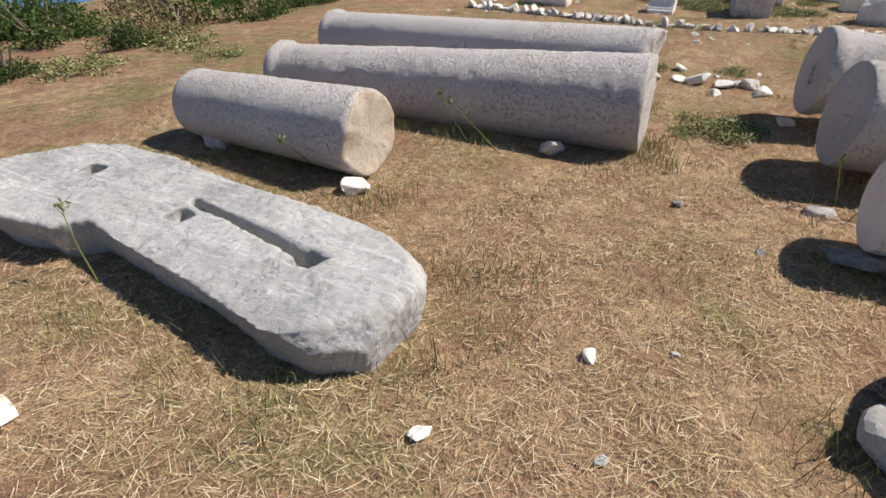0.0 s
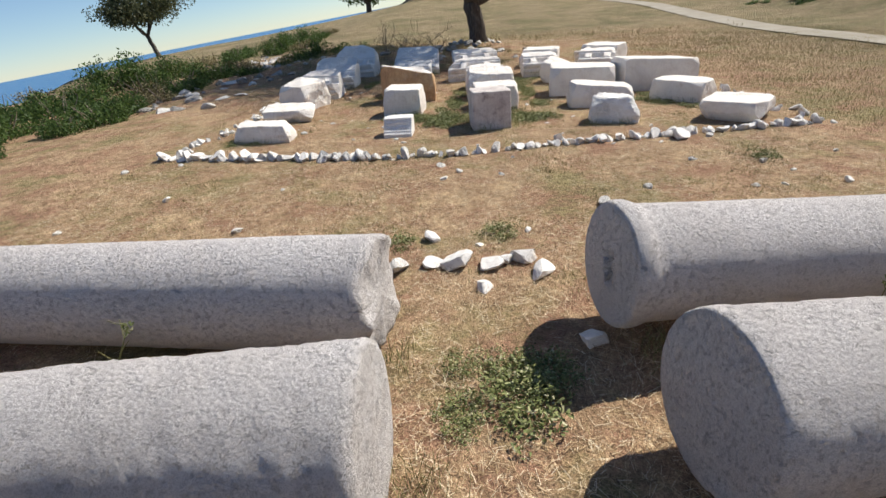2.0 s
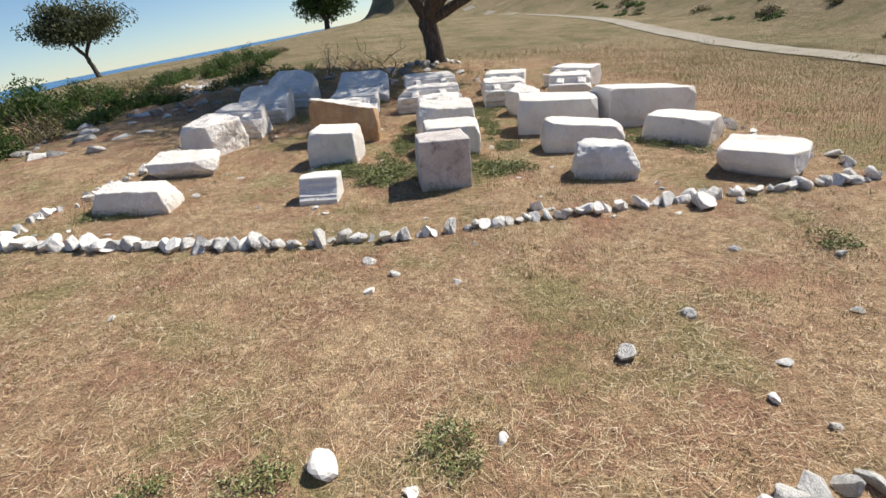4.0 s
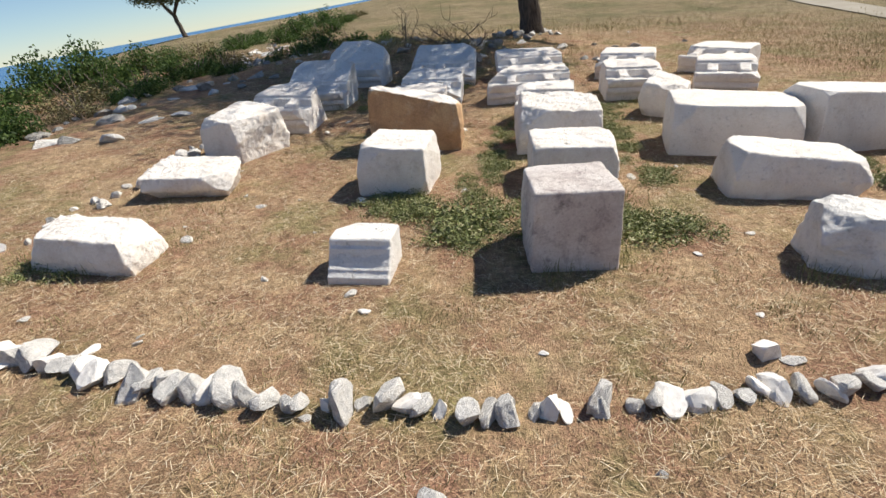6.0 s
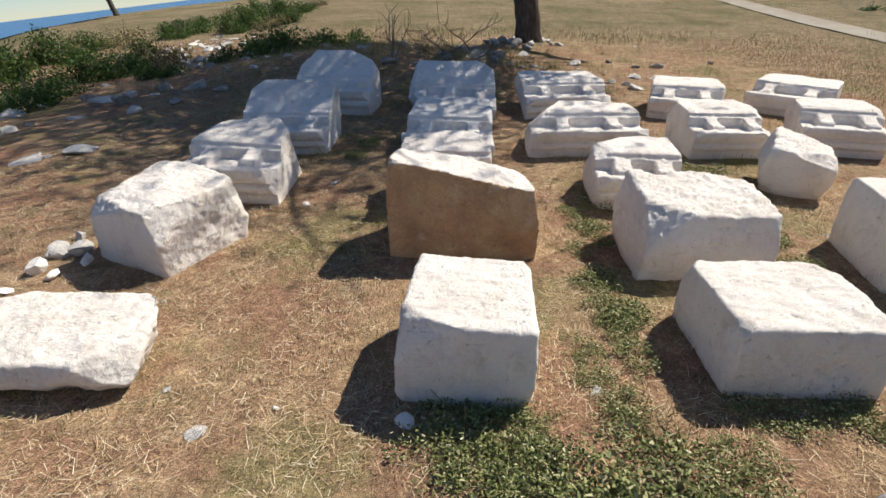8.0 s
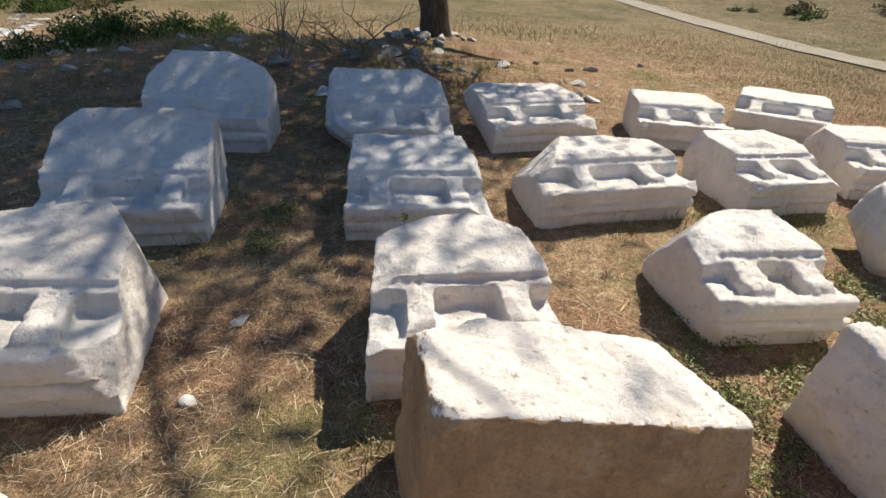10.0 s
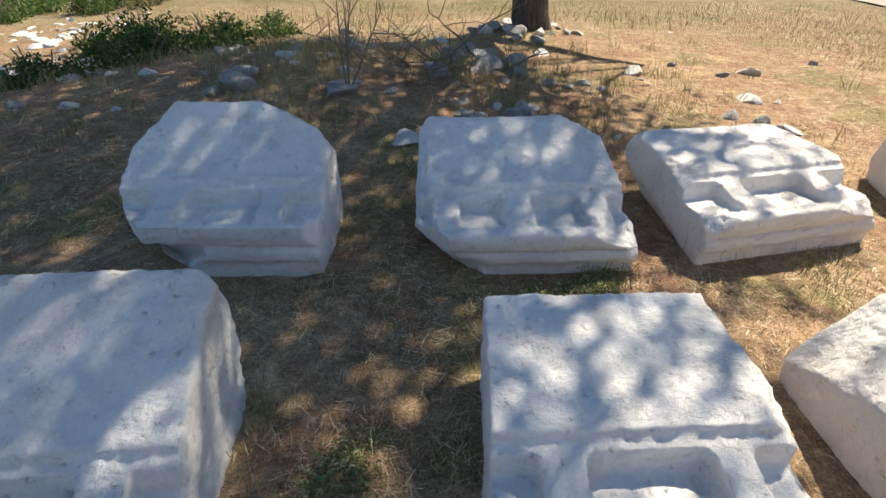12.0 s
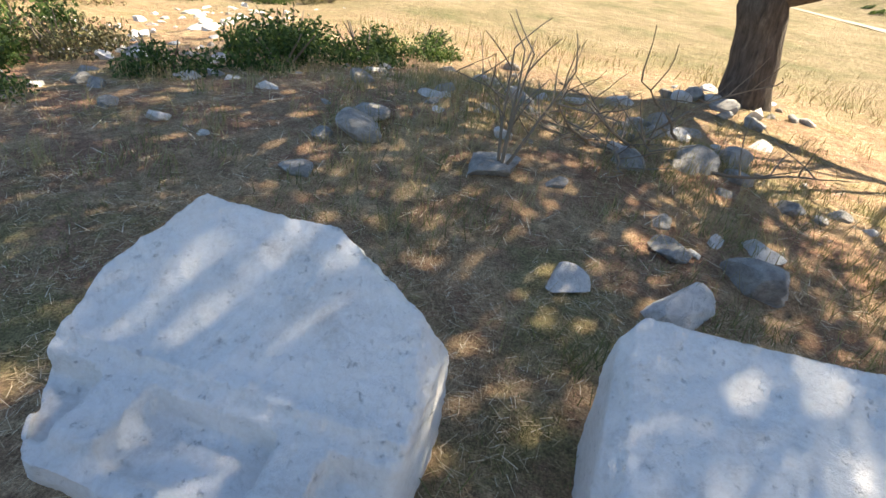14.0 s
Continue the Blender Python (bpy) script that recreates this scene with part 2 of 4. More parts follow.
def land(x, y):
    """Point of the ground sheet in the level world for a place on the site's plan."""
    near = SITE @ Vector((x, y, rise(x, y)))
    far = math.hypot(x, y - 10)
    xc = max(-8.0, min(14.0, x)) + 0.02 * max(0.0, -8 - x) / 0.11
    flat = -0.11 * xc + rise(max(-26, min(26, x)), min(y, 60)) + 0.012 * min(max(y - 25, 0), 40)
    k = ease(13, 30, far)
    z = near.z * (1 - k) + flat * k
    left = -12 - 24 * ease(22, 55, y)
    z -= 2.0 * ease(left, left - 14, x) + 16 * ease(left - 10, left - 30, x)
    foot = 13.5 - 26 * ease(35, 110, y)
    z += 0.22 * max(0.0, min(x - foot, 130.0)) * ease(0, 6, x - foot)
    z += 14 * ease(0, 10, x - foot) * ease(75, 115, y)
    z += 0.8 * noise.noise((x * 0.05, y * 0.05, 1.0)) * ease(18, 50, far)
    return Vector((near.x, near.y, z))


def part(name, bm, mat, parent=None, label="", smooth=False):
    me = bm
    if isinstance(bm, bmesh.types.BMesh):
        me = bpy.data.meshes.new(name)
        bm.to_mesh(me)
        bm.free()
    if mat is not None and not me.materials:
        me.materials.append(mat)
    if smooth:
        me.polygons.foreach_set("use_smooth", [True] * len(me.polygons))
    ob = new(name, me)
    if parent is not None:
        ob.parent = parent
    if label:
        ob["label"] = label
    return ob


def axis_steps(lo, hi, fine, reach, grow=1.16):
    mid = list(np.arange(lo, hi, fine))
    out, step, v = [], fine, hi
    while v < reach:
        out.append(v)
        step *= grow
        v += step
    left, step, v = [], fine, lo
    while v > -reach:
        step *= grow
        v -= step
        left.append(v)
    return left[::-1] + mid + out


def sheet(name, xs, ys, fn, mat):
    verts = [fn(x, y) for y in ys for x in xs]
    n = len(xs)
    faces = [(j * n + i, j * n + i + 1, (j + 1) * n + i + 1, (j + 1) * n + i) for j in range(len(ys) - 1) for i in range(n - 1)]
    me = bpy.data.meshes.new(name)
    me.from_pydata([tuple(v) for v in verts], [], faces)
    me.update()
    return part(name, me, mat, smooth=True)


ground = sheet("ground", axis_steps(-9, 6, 0.14, 2600), axis_steps(-3, 25, 0.14, 2600), land, GROUND)
tagged(ground, "dry straw-covered earth sloping gently between the stones", "ground", kind="structure")
sea = sheet("water", list(np.linspace(-4500, 1500, 13)), list(np.linspace(-4500, 4500, 13)), lambda x, y: (x, y, -13.0), WATER)
tagged(sea, "calm blue sea reaching to the horizon", "sea", kind="structure")


def seat(x, y, z=0.0, rz=0.0, rx=0.0, ry=0.0):
    """Pose of a thing standing at a place on the site's plan."""
    return SITE @ pose(x, y, rise(x, y) + z, rx, ry, rz)


def upright(x, y, rz=0.0, sink=0.05):
    p = land(x, y)
    return pose(p.x, p.y, p.z - sink, 0, 0, rz)


# ---- stone shaping ----
def box_into(bm, x0, x1, y0, y1, z0, z1):
    bm2 = bmesh.ops.create_cube(bm, size=1)
    for v in bm2["verts"]:
        v.co = Vector((x0 + (v.co.x + 0.5) * (x1 - x0), y0 + (v.co.y + 0.5) * (y1 - y0), z0 + (v.co.z + 0.5) * (z1 - z0)))


def hull_into(bm, pts):
    vs = [bm.verts.new(p) for p in pts]
    r = bmesh.ops.convex_hull(bm, input=vs)
    junk = {e for e in r["geom_interior"] + r["geom_unused"] if isinstance(e, bmesh.types.BMVert)}
    bmesh.ops.delete(bm, geom=list(junk), context="VERTS")


def prism_into(bm, profile, x0, x1):
    a = [bm.verts.new((x0, y, z)) for y, z in profile]
    b = [bm.verts.new((x1, y, z)) for y, z in profile]
    n = len(profile)
    for i in range(n):
        bm.faces.new((a[i], a[(i + 1) % n], b[(i + 1) % n], b[i]))
    bm.faces.new(a[::-1])
    bm.faces.new(b)
    bmesh.ops.recalc_face_normals(bm, faces=bm.faces[:])


def worn(name, bm, voxel=0.02, smooths=1, amp=0.012, seed=0, cutters=(), big=0.0, chips=10, planes=()):
    """Weld the volumes of bm into one skin, soften its edges and roughen it."""
    me = bpy.data.meshes.new(name)
    bm.to_mesh(me)
    bm.free()
    tmp = new("rough_form", me)
    cut_obs = []
    r = tmp.modifiers.new("weld", "REMESH")
    r.mode, r.voxel_size = "VOXEL", voxel
    for c in cutters:
        cm = bpy.data.meshes.new("cutter")
        c.to_mesh(cm)
        c.free()
        co = new("cutter", cm)
        cut_obs.append(co)
        bo = tmp.modifiers.new("cut", "BOOLEAN")
        bo.operation, bo.object, bo.solver = "DIFFERENCE", co, "EXACT"
    if cutters:
        r = tmp.modifiers.new("weld_again", "REMESH")
        r.mode, r.voxel_size = "VOXEL", voxel
    s = tmp.modifiers.new("soften", "SMOOTH")
    s.factor, s.iterations = 0.5, smooths
    dg = bpy.context.evaluated_depsgraph_get()
    out = bpy.data.meshes.new_from_object(tmp.evaluated_get(dg))
    out.name = name
    for o in [tmp] + cut_obs:
        d = o.data
        bpy.data.objects.remove(o)
        bpy.data.meshes.remove(d)
    co = np.zeros(3 * len(out.vertices))
    out.vertices.foreach_get("co", co)
    co = co.reshape(-1, 3)
    g = np.random.default_rng(seed + 1)
    flats = [(np.array(n) / np.linalg.norm(n), c) for n, c in planes]
    for _ in range(chips):
        n = np.array([g.choice((-1, 1)) * g.uniform(0.15, 1), g.choice((-1, 1)) * g.uniform(0.15, 1), g.choice((1, 1, 1, -0.6)) * g.uniform(0.2, 1)])
        flats.append((n / np.linalg.norm(n), g.uniform(0.012, 0.055)))
    for n, c in flats:
        d = co @ n
        d -= d.max() - c
        co -= np.outer(np.maximum(d, 0) * 0.96, n)
    out.vertices.foreach_set("co", co.ravel())
    out.update()
    off = Vector((seed * 7.3, seed * 3.1, seed * 1.7))
    norms = [v.normal.copy() for v in out.vertices]
    for v, nrm in zip(out.vertices, norms):
        p = v.co * 1.0 + off
        k = noise.noise(p * 3.0) * 0.7 + noise.noise(p * 9.0) * 0.5 + noise.noise(p * 26.0) * 0.45 + noise.noise(p * 60.0) * 0.35
        chip = max(0.0, noise.noise(p * 5.0 + Vector((9, 9, 9))) - 0.3)
        v.co += nrm * (amp * k - amp * 2.4 * chip)
        if big:
            v.co += nrm * big * noise.noise(p * 1.3)
    out.polygons.foreach_set("use_smooth", [True] * len(out.polygons))
    return out


def place(name, me, mat, m, label, category, group=""):
    if not me.materials:
        me.materials.append(mat)
    ob = new(name, me)
    ob.matrix_world = m
    return tagged(ob, label, category, group)


def rough_block(w, d, tops, inset=0.03, jit=0.025, seed=0, sink=0.06, under=0.0):
    """Irregular block on its base, front at y = 0. tops: heights at front left, front right, back left, back right."""
    rnd = random.Random(seed)
    j = lambda s=1.0: rnd.uniform(-jit, jit) * s
    pts = []
    for (x, y), h in zip(((-w / 2, 0), (w / 2, 0), (-w / 2, d), (w / 2, d)), tops):
        sx, sy = (1 if x < 0 else -1), (1 if y < d / 2 else -1)
        pts += [(x + j() + sx * under, y + j() + sy * under, -sink), (x + j(), y + j(), h * 0.45), (x + sx * inset * 0.4 + j(0.6), y + sy * inset * 0.4 + j(0.6), h + j(0.4))]
    bm = bmesh.new()
    hull_into(bm, pts)
    return bm


def cornice_block(w, d, hf, hb, count=2, seed=0, taper=0.0, sink=0.06):
    """Carved cornice block: moulded front face, ledge with brackets, band and rough sloping back."""
    rnd = random.Random(seed)
    s = d / 1.0
    l, z = 0.30 * s, hf + 0.012
    prof = [(0.035, -sink), (0.032, hf * 0.30), (0.002, hf * 0.33), (0.002, hf * 0.52), (0.030, hf * 0.55), (0.030, hf * 0.61), (-0.004, hf * 0.65), (-0.004, hf * 0.74), (-0.016, hf * 0.77), (-0.016, hf - 0.012), (0.0, hf),
            (0.06 * s, hf + 0.002), (0.08 * s, hf - 0.024), (l, hf - 0.018), (l + 0.01, z + 0.066), (l + 0.045, z + 0.072), (l + 0.047, z + 0.104), (l + 0.10, z + 0.118)]
    hm = max(hb, z + 0.135)
    prof += [(d - 0.05, hm), (d, hm - 0.06), (d + 0.02, hm * 0.4), (d - 0.05, -sink)]
    bm = bmesh.new()
    prism_into(bm, prof, -w / 2, w / 2)
    pitch = w / count
    for i in range(count):
        x = -w / 2 + pitch * (i + 0.5) + rnd.uniform(-0.04, 0.04)
        bm2 = bmesh.new()
        prism_into(bm2, [(0.06 * s, hf - 0.05), (0.064 * s, hf + 0.026), (0.10 * s, hf + 0.044), (0.17 * s, hf + 0.04), (l + 0.03, z + 0.068), (l + 0.03, hf - 0.05)], x - 0.068, x + 0.068)
        tmp = bpy.data.meshes.new("bracket")
        bm2.to_mesh(tmp)
        bm2.free()
        bm.from_mesh(tmp)
        bpy.data.meshes.remove(tmp)
    for v in bm.verts:
        v.co.x *= 1 - taper * max(0.0, v.co.y) / d
    return bm


def corner_cut(x, y, z, size, seed=0):
    rnd = random.Random(seed)
    bm = bmesh.new()
    hull_into(bm, [(x + rnd.uniform(-1, 1) * size[0], y + rnd.uniform(-1, 1) * size[1], z + rnd.uniform(-1, 1) * size[2]) for _ in range(16)])
    return bm


def between(fl, fr):
    """Width, middle and turn of a front edge from its two ends."""
    dx, dy = fr[0] - fl[0], fr[1] - fl[1]
    return math.hypot(dx, dy), ((fl[0] + fr[0]) / 2, (fl[1] + fr[1]) / 2), math.degrees(math.atan2(dy, dx))


seeds = iter(range(11, 400))


def set_block(name, fl, fr, d, tops, mat, label, inset=0.03, jit=0.025, amp=0.012, voxel=0.014, group="rows of blocks", under=0.0, smooths=1, cuts=(), rx=0, ry=0, lift=0.0, big=0.0, planes=(), chips=10):
    w, mid, rz = between(fl, fr)
    s = next(seeds)
    cutters = [corner_cut(*c, seed=s + i) for i, c in enumerate(cuts)]
    me = worn(name, rough_block(w, d, tops, inset, jit, s, under=under), voxel, smooths, amp, s, cutters, big, chips, planes)
    return place(name, me, mat, seat(*mid, lift, rz, rx, ry), label, "stone block", group)


def set_cornice(fl, fr, d, hf, hb, count, mat, label, voxel=0.0115, cuts=(), rx=0, ry=0, amp=0.012, taper=0.0, planes=(), chips=9):
    w, mid, rz = between(fl, fr)
    s = next(seeds)
    cutters = [corner_cut(*c, seed=s + i) for i, c in enumerate(cuts)]
    me = worn("cornice_block", cornice_block(w, d, hf, hb, count, s, taper), voxel, 1, amp, s, cutters, 0.02, chips, planes)
    return place("cornice_block", me, mat, seat(*mid, 0, rz, rx, ry), label, "carved block", "rows of blocks")


# ---- columns ----
def shaft_mesh(name, length, r0, r1, seed, collar0=0.0, collar1=0.0, broken1=0.0, flutes=0, amp=0.004, hole=False):
    """Column shaft along +x with a pitted skin; r0 at its start, r1 at its end."""
    n, rnd = 72, random.Random(seed)
    if flutes:
        n = flutes * 8
    step = 0.03
    xs = [0.0] + list(np.arange(0.012, length - 0.012, step)) + [length]
    bm = bmesh.new()
    off = Vector((seed * 5.1, seed, 2.0 * seed))
    rings = []

    def ring(x, r, end_pull=0.0):
        vs = []
        for k in range(n):
            a = 2 * math.pi * k / n
            p = Vector((x, math.cos(a) * r, math.sin(a) * r))
            nz = noise.noise(p * 2.2 + off) * 0.9 + noise.noise(p * 11 + off) * 0.6 + noise.noise(p * 34 + off) * 0.8
            rr = r + amp * nz
            if flutes and 0.02 < x < length - 0.02 and r > 0.1:
                rr -= 0.034 * (0.5 - 0.5 * math.cos(a * flutes)) ** 0.6
            xx = x
            if broken1 and x > length - broken1 * 1.2:
                xx += (x - length + broken1 * 1.2) / (broken1 * 1.2) * broken1 * (noise.noise(Vector((math.cos(a), math.sin(a), seed))) + 0.4 * noise.noise(Vector((3 * math.cos(a), 3 * math.sin(a), seed))))
            vs.append(bm.verts.new((xx, math.cos(a) * rr, math.sin(a) * rr)))
        return vs

    for x in xs:
        r = r0 + (r1 - r0) * x / length
        if collar0 and x < 0.14:
            r += collar0 * ease(0.14, 0.06, x)
        if collar1 and x > length - 0.14:
            r += collar1 * ease(length - 0.14, length - 0.06, x)
        edge = min(x, length - x)
        r -= 0.012 * (1 - ease(0, 0.02, edge))
        rings.append(ring(x, r))
    for a, b in zip(rings, rings[1:]):
        for k in range(n):
            bm.faces.new((a[k], a[(k + 1) % n], b[(k + 1) % n], b[k]))
    for base, sign in ((rings[0], -1), (rings[-1], 1)):
        prev = base
        cx = sum(v.co.x for v in base) / n
        for f in (0.93, 0.8, 0.65, 0.5, 0.36, 0.24, 0.14, 0.07):
            cur = []
            for v in base:
                q = Vector((cx, v.co.y * f, v.co.z * f))
                q.x += v.co.x * f * f - cx * f * f + sign * 0.012 * noise.noise(Vector((q.y * 6, q.z * 6, seed + sign)))
                if hole and sign < 0 and abs(q.y) < 0.04 and abs(q.z - 0.02) < 0.06:
                    q.x += 0.06
                cur.append(bm.verts.new(q))
            for k in range(n):
                fs = (prev[k], prev[(k + 1) % n], cur[(k + 1) % n], cur[k])
                bm.faces.new(fs if sign > 0 else fs[::-1])
            prev = cur
        bm.faces.new(prev if sign > 0 else prev[::-1])
    bmesh.ops.recalc_face_normals(bm, faces=bm.faces[:])
    me = bpy.data.meshes.new(name)
    bm.to_mesh(me)
    bm.free()
    me.polygons.foreach_set("use_smooth", [True] * len(me.polygons))
    return me


def set_shaft(name, a, b, r0, r1, mat, label, seed, category="column shaft", face=None, **kw):
    """A shaft whose axis runs from a to b, given as x, y and height on the site's plane."""
    a, b = Vector(a), Vector(b)
    way = b - a
    length = way.length
    me = shaft_mesh(name, length, r0, r1, seed, **kw)
    if face:
        me.materials.append(mat)
        me.materials.append(face)
        for p in me.polygons:
            p.material_index = int(p.normal.x > 0.6 and p.center.x > length - 0.15)
    turn = way.to_track_quat("X", "Z").to_matrix().to_4x4()
    m = SITE @ Matrix.Translation(a) @ turn @ pose(0, 0, 0, 40 * seed, 0, 0)
    return place(name, me, mat, m, label, category, "fallen columns")


set_shaft("column_shaft", (-3.58, 2.42, 0.24), (-1.95, 2.35, 0.275), 0.252, 0.28, GRANITE, "short broken piece of grey granite column lying in grass", 1, amp=0.006, face=RAW, broken1=0.05)
set_shaft("column_shaft", (-3.75, 3.56, 0.16), (-0.44, 3.62, 0.29), 0.27, 0.35, GRANITE, "long tapered grey granite column shaft propped on stones", 2, collar0=0.03, amp=0.009)
set_shaft("column_shaft", (-4.2, 4.98, 0.20), (-0.55, 4.54, 0.335), 0.275, 0.305, GRANITE, "long grey granite column shaft with broken end", 3, collar0=0.025, broken1=0.11)
set_shaft("column_shaft", (0.60, 4.62, 0.41), (4.3, 5.24, 0.18), 0.30, 0.262, GRANITE, "long grey granite column shaft with raised collar and dowel hole", 4, collar0=0.022, hole=True)
set_shaft("column_shaft", (0.70, 3.64, 0.39), (3.9, 4.17, 0.16), 0.325, 0.302, GRANITE, "thick grey granite column shaft with worn rounded end", 5, amp=0.008)
set_shaft("fluted_drum", (0.77, 2.58, 0.295), (1.75, 2.66, 0.295), 0.235, 0.235, MARBLE, "white marble drum with worn flutes resting on flat stones", 6, "column drum", flutes=20, amp=0.006)
set_shaft("column_shaft", (0.98, 1.55, 0.28), (3.2, 1.7, 0.28), 0.30, 0.30, GRANITE, "grey granite column piece beside loose stones", 7)

# ---- the blocks in rows ----
set_block("marble_block", (-3.44, 9.36), (-2.60, 9.30), 0.42, (0.25, 0.23, 0.27, 0.25), MARBLE, "white marble block with chipped edges in dry grass", 0.05, 0.04, 0.016)
set_block("marble_block", (-3.42, 10.60), (-2.63, 10.66), 0.52, (0.22, 0.2, 0.27, 0.24), MARBLE, "low white marble block undercut along its front", 0.03, 0.05, 0.016, under=0.12)
set_block("marble_block", (-3.58, 11.90), (-3.00, 11.66), 0.68, (0.40, 0.46, 0.50, 0.46), MARBLE, "tilted white marble block with a rough side", 0.05, 0.04, 0.016, ry=4)
set_block("marble_block", (-1.46, 10.72), (-0.87, 10.68), 0.62, (0.42, 0.42, 0.43, 0.43), MARBLE, "square white marble block with rounded front edge", 0.035, 0.02)
ochre = set_block("ochre_block", (-1.70, 12.06), (-0.72, 12.04), 0.48, (0.66, 0.48, 0.62, 0.48), OCHRE, "ochre brown stone block with pale sloping top", 0.04, 0.03, 0.015)
ochre.data.materials.append(MARBLE)
for p in ochre.data.polygons:
    p.material_index = 1 if p.normal.z > 0.72 else 0
set_block("pink_block", (-0.03, 9.43), (0.49, 9.49), 0.56, (0.51, 0.51, 0.49, 0.5), PINK, "upright pinkish stone block with stained face", 0.008, 0.006, 0.007, chips=2)
set_block("marble_block", (0.0, 10.82), (0.71, 10.84), 0.60, (0.36, 0.36, 0.36, 0.37), MARBLE, "white block with pitted flat top", 0.02, 0.02, 0.014)
set_block("marble_block", (-0.09, 11.80), (0.74, 11.84), 0.64, (0.42, 0.40, 0.5, 0.48), MARBLE, "white marble block with broken sloping top", 0.06, 0.04, 0.02)
set_cornice((-1.79, 12.74), (-0.97, 12.70), 0.88, 0.30, 0.42, 2, MARBLE, "white carved cornice block with brackets and dentils", taper=0.2, planes=(((-0.7, 0.7, 0.1), 0.12), ((0.8, 0.6, 0.1), 0.10)))
set_cornice((-0.14, 12.88), (0.54, 12.84), 0.75, 0.28, 0.40, 2, MARBLE, "white carved block with weathered mouldings", planes=(((-0.6, 0.6, 0.5), 0.14),))
set_cornice((-1.83, 14.10), (-0.89, 14.07), 0.92, 0.25, 0.44, 2, MARBLE_GREY, "greyish white cornice block with brackets in tree shade", taper=0.14, chips=4)
set_cornice((-0.53, 14.17), (0.68, 14.27), 0.74, 0.29, 0.42, 2, MARBLE, "white cornice block with broken upper edge", taper=0.15, planes=(((-0.8, 0.3, 0.5), 0.16), ((0.3, 0.8, 0.5), 0.10)))
set_cornice((1.12, 14.22), (1.92, 14.25), 0.88, 0.29, 0.42, 2, MARBLE, "white cornice block with two worn brackets", taper=0.1)
set_cornice((2.32, 14.5), (3.1, 14.3), 0.9, 0.30, 0.42, 2, MARBLE, "white carved block with deep vertical grooves", taper=0.1)
set_cornice((-3.56, 14.14), (-2.63, 14.15), 0.84, 0.26, 0.62, 2, MARBLE_GREY, "grey cornice block with two brackets and stained recesses", planes=(((-0.8, 0.5, 0.4), 0.10),), chips=3)
set_cornice((-3.58, 12.88), (-2.68, 12.80), 0.92, 0.30, 0.50, 2, MARBLE, "white carved block with brackets in dappled shade", taper=0.3, planes=(((0.8, 0.55, 0.2), 0.14),))
set_cornice((-3.46, 15.76), (-2.43, 15.68), 0.76, 0.32, 0.72, 2, MARBLE_GREY, "large broken cornice block with worn carving", cuts=((-0.28, 0.02, 0.05, (0.34, 0.2, 0.16)),), planes=(((-0.85, 0.2, 0.5), 0.14), ((0.7, 0.45, 0.5), 0.14), ((-0.8, -0.6, 0.0), 0.14), ((-0.5, -0.45, -0.74), 0.19), ((0.5, 0.8, 0.3), 0.12)))
set_cornice((-1.97, 15.68), (-0.81, 15.65), 0.90, 0.26, 0.60, 3, MARBLE_GREY, "broken cornice block with battered brackets", taper=0.1, cuts=((-0.42, 0.02, 0.02, (0.26, 0.16, 0.14)),), planes=(((-0.75, -0.6, -0.1), 0.14), ((-0.6, -0.35, -0.72), 0.17), ((0.6, 0.5, 0.6), 0.12)))
set_cornice((-0.42, 15.70), (0.72, 15.88), 0.96, 0.29, 0.46, 2, MARBLE, "white cornice block with a hollow under one end", taper=0.1, planes=(((-0.8, 0.2, -0.5), 0.16),))
set_cornice((1.16, 15.92), (2.05, 15.66), 0.98, 0.27, 0.40, 2, MARBLE, "long white cornice block in full sun", voxel=0.018, taper=0.1)
set_cornice((2.62, 16.45), (3.4, 15.8), 1.0, 0.26, 0.40, 2, MARBLE, "weathered white block at the edge of the rows", voxel=0.018, taper=0.1)
set_block("marble_block", (1.36, 13.35), (1.82, 13.12), 0.55, (0.42, 0.36, 0.46, 0.4), MARBLE, "rough pinkish white block broken at one side", 0.06, 0.05, 0.018, under=0.08)
set_block("marble_block", (1.48, 10.62), (2.44, 10.56), 0.56, (0.35, 0.28, 0.37, 0.30), MARBLE, "rounded white marble block with a crack", 0.08, 0.04, 0.012, smooths=4)
set_block("marble_block", (1.32, 11.74), (2.42, 11.56), 0.74, (0.46, 0.46, 0.48, 0.46), MARBLE, "large smooth white block with moulded face", 0.02, 0.015, 0.008)
set_block("grey_base", (1.54, 9.46), (2.12, 9.38), 0.44, (0.36, 0.32, 0.4, 0.36), MARBLE_GREY, "lumpy greyish white column base weathered round", 0.12, 0.05, 0.02, smooths=5, group="loose stones", big=0.05)
set_block("marble_block", (2.92, 9.38), (3.52, 8.90), 0.75, (0.26, 0.26, 0.26, 0.26), MARBLE, "flat white slab undercut on its lower side", 0.0, 0.02, 0.008, under=0.12)
set_block("marble_block", (2.80, 10.98), (3.42, 10.44), 0.62, (0.32, 0.30, 0.32, 0.30), MARBLE, "white marble block with clean edges", 0.02, 0.02, 0.008)
set_block("marble_block", (2.58, 11.68), (3.95, 11.96), 0.6, (0.56, 0.46, 0.56, 0.46), MARBLE, "long white marble block with cracked corner", 0.02, 0.02, 0.008)


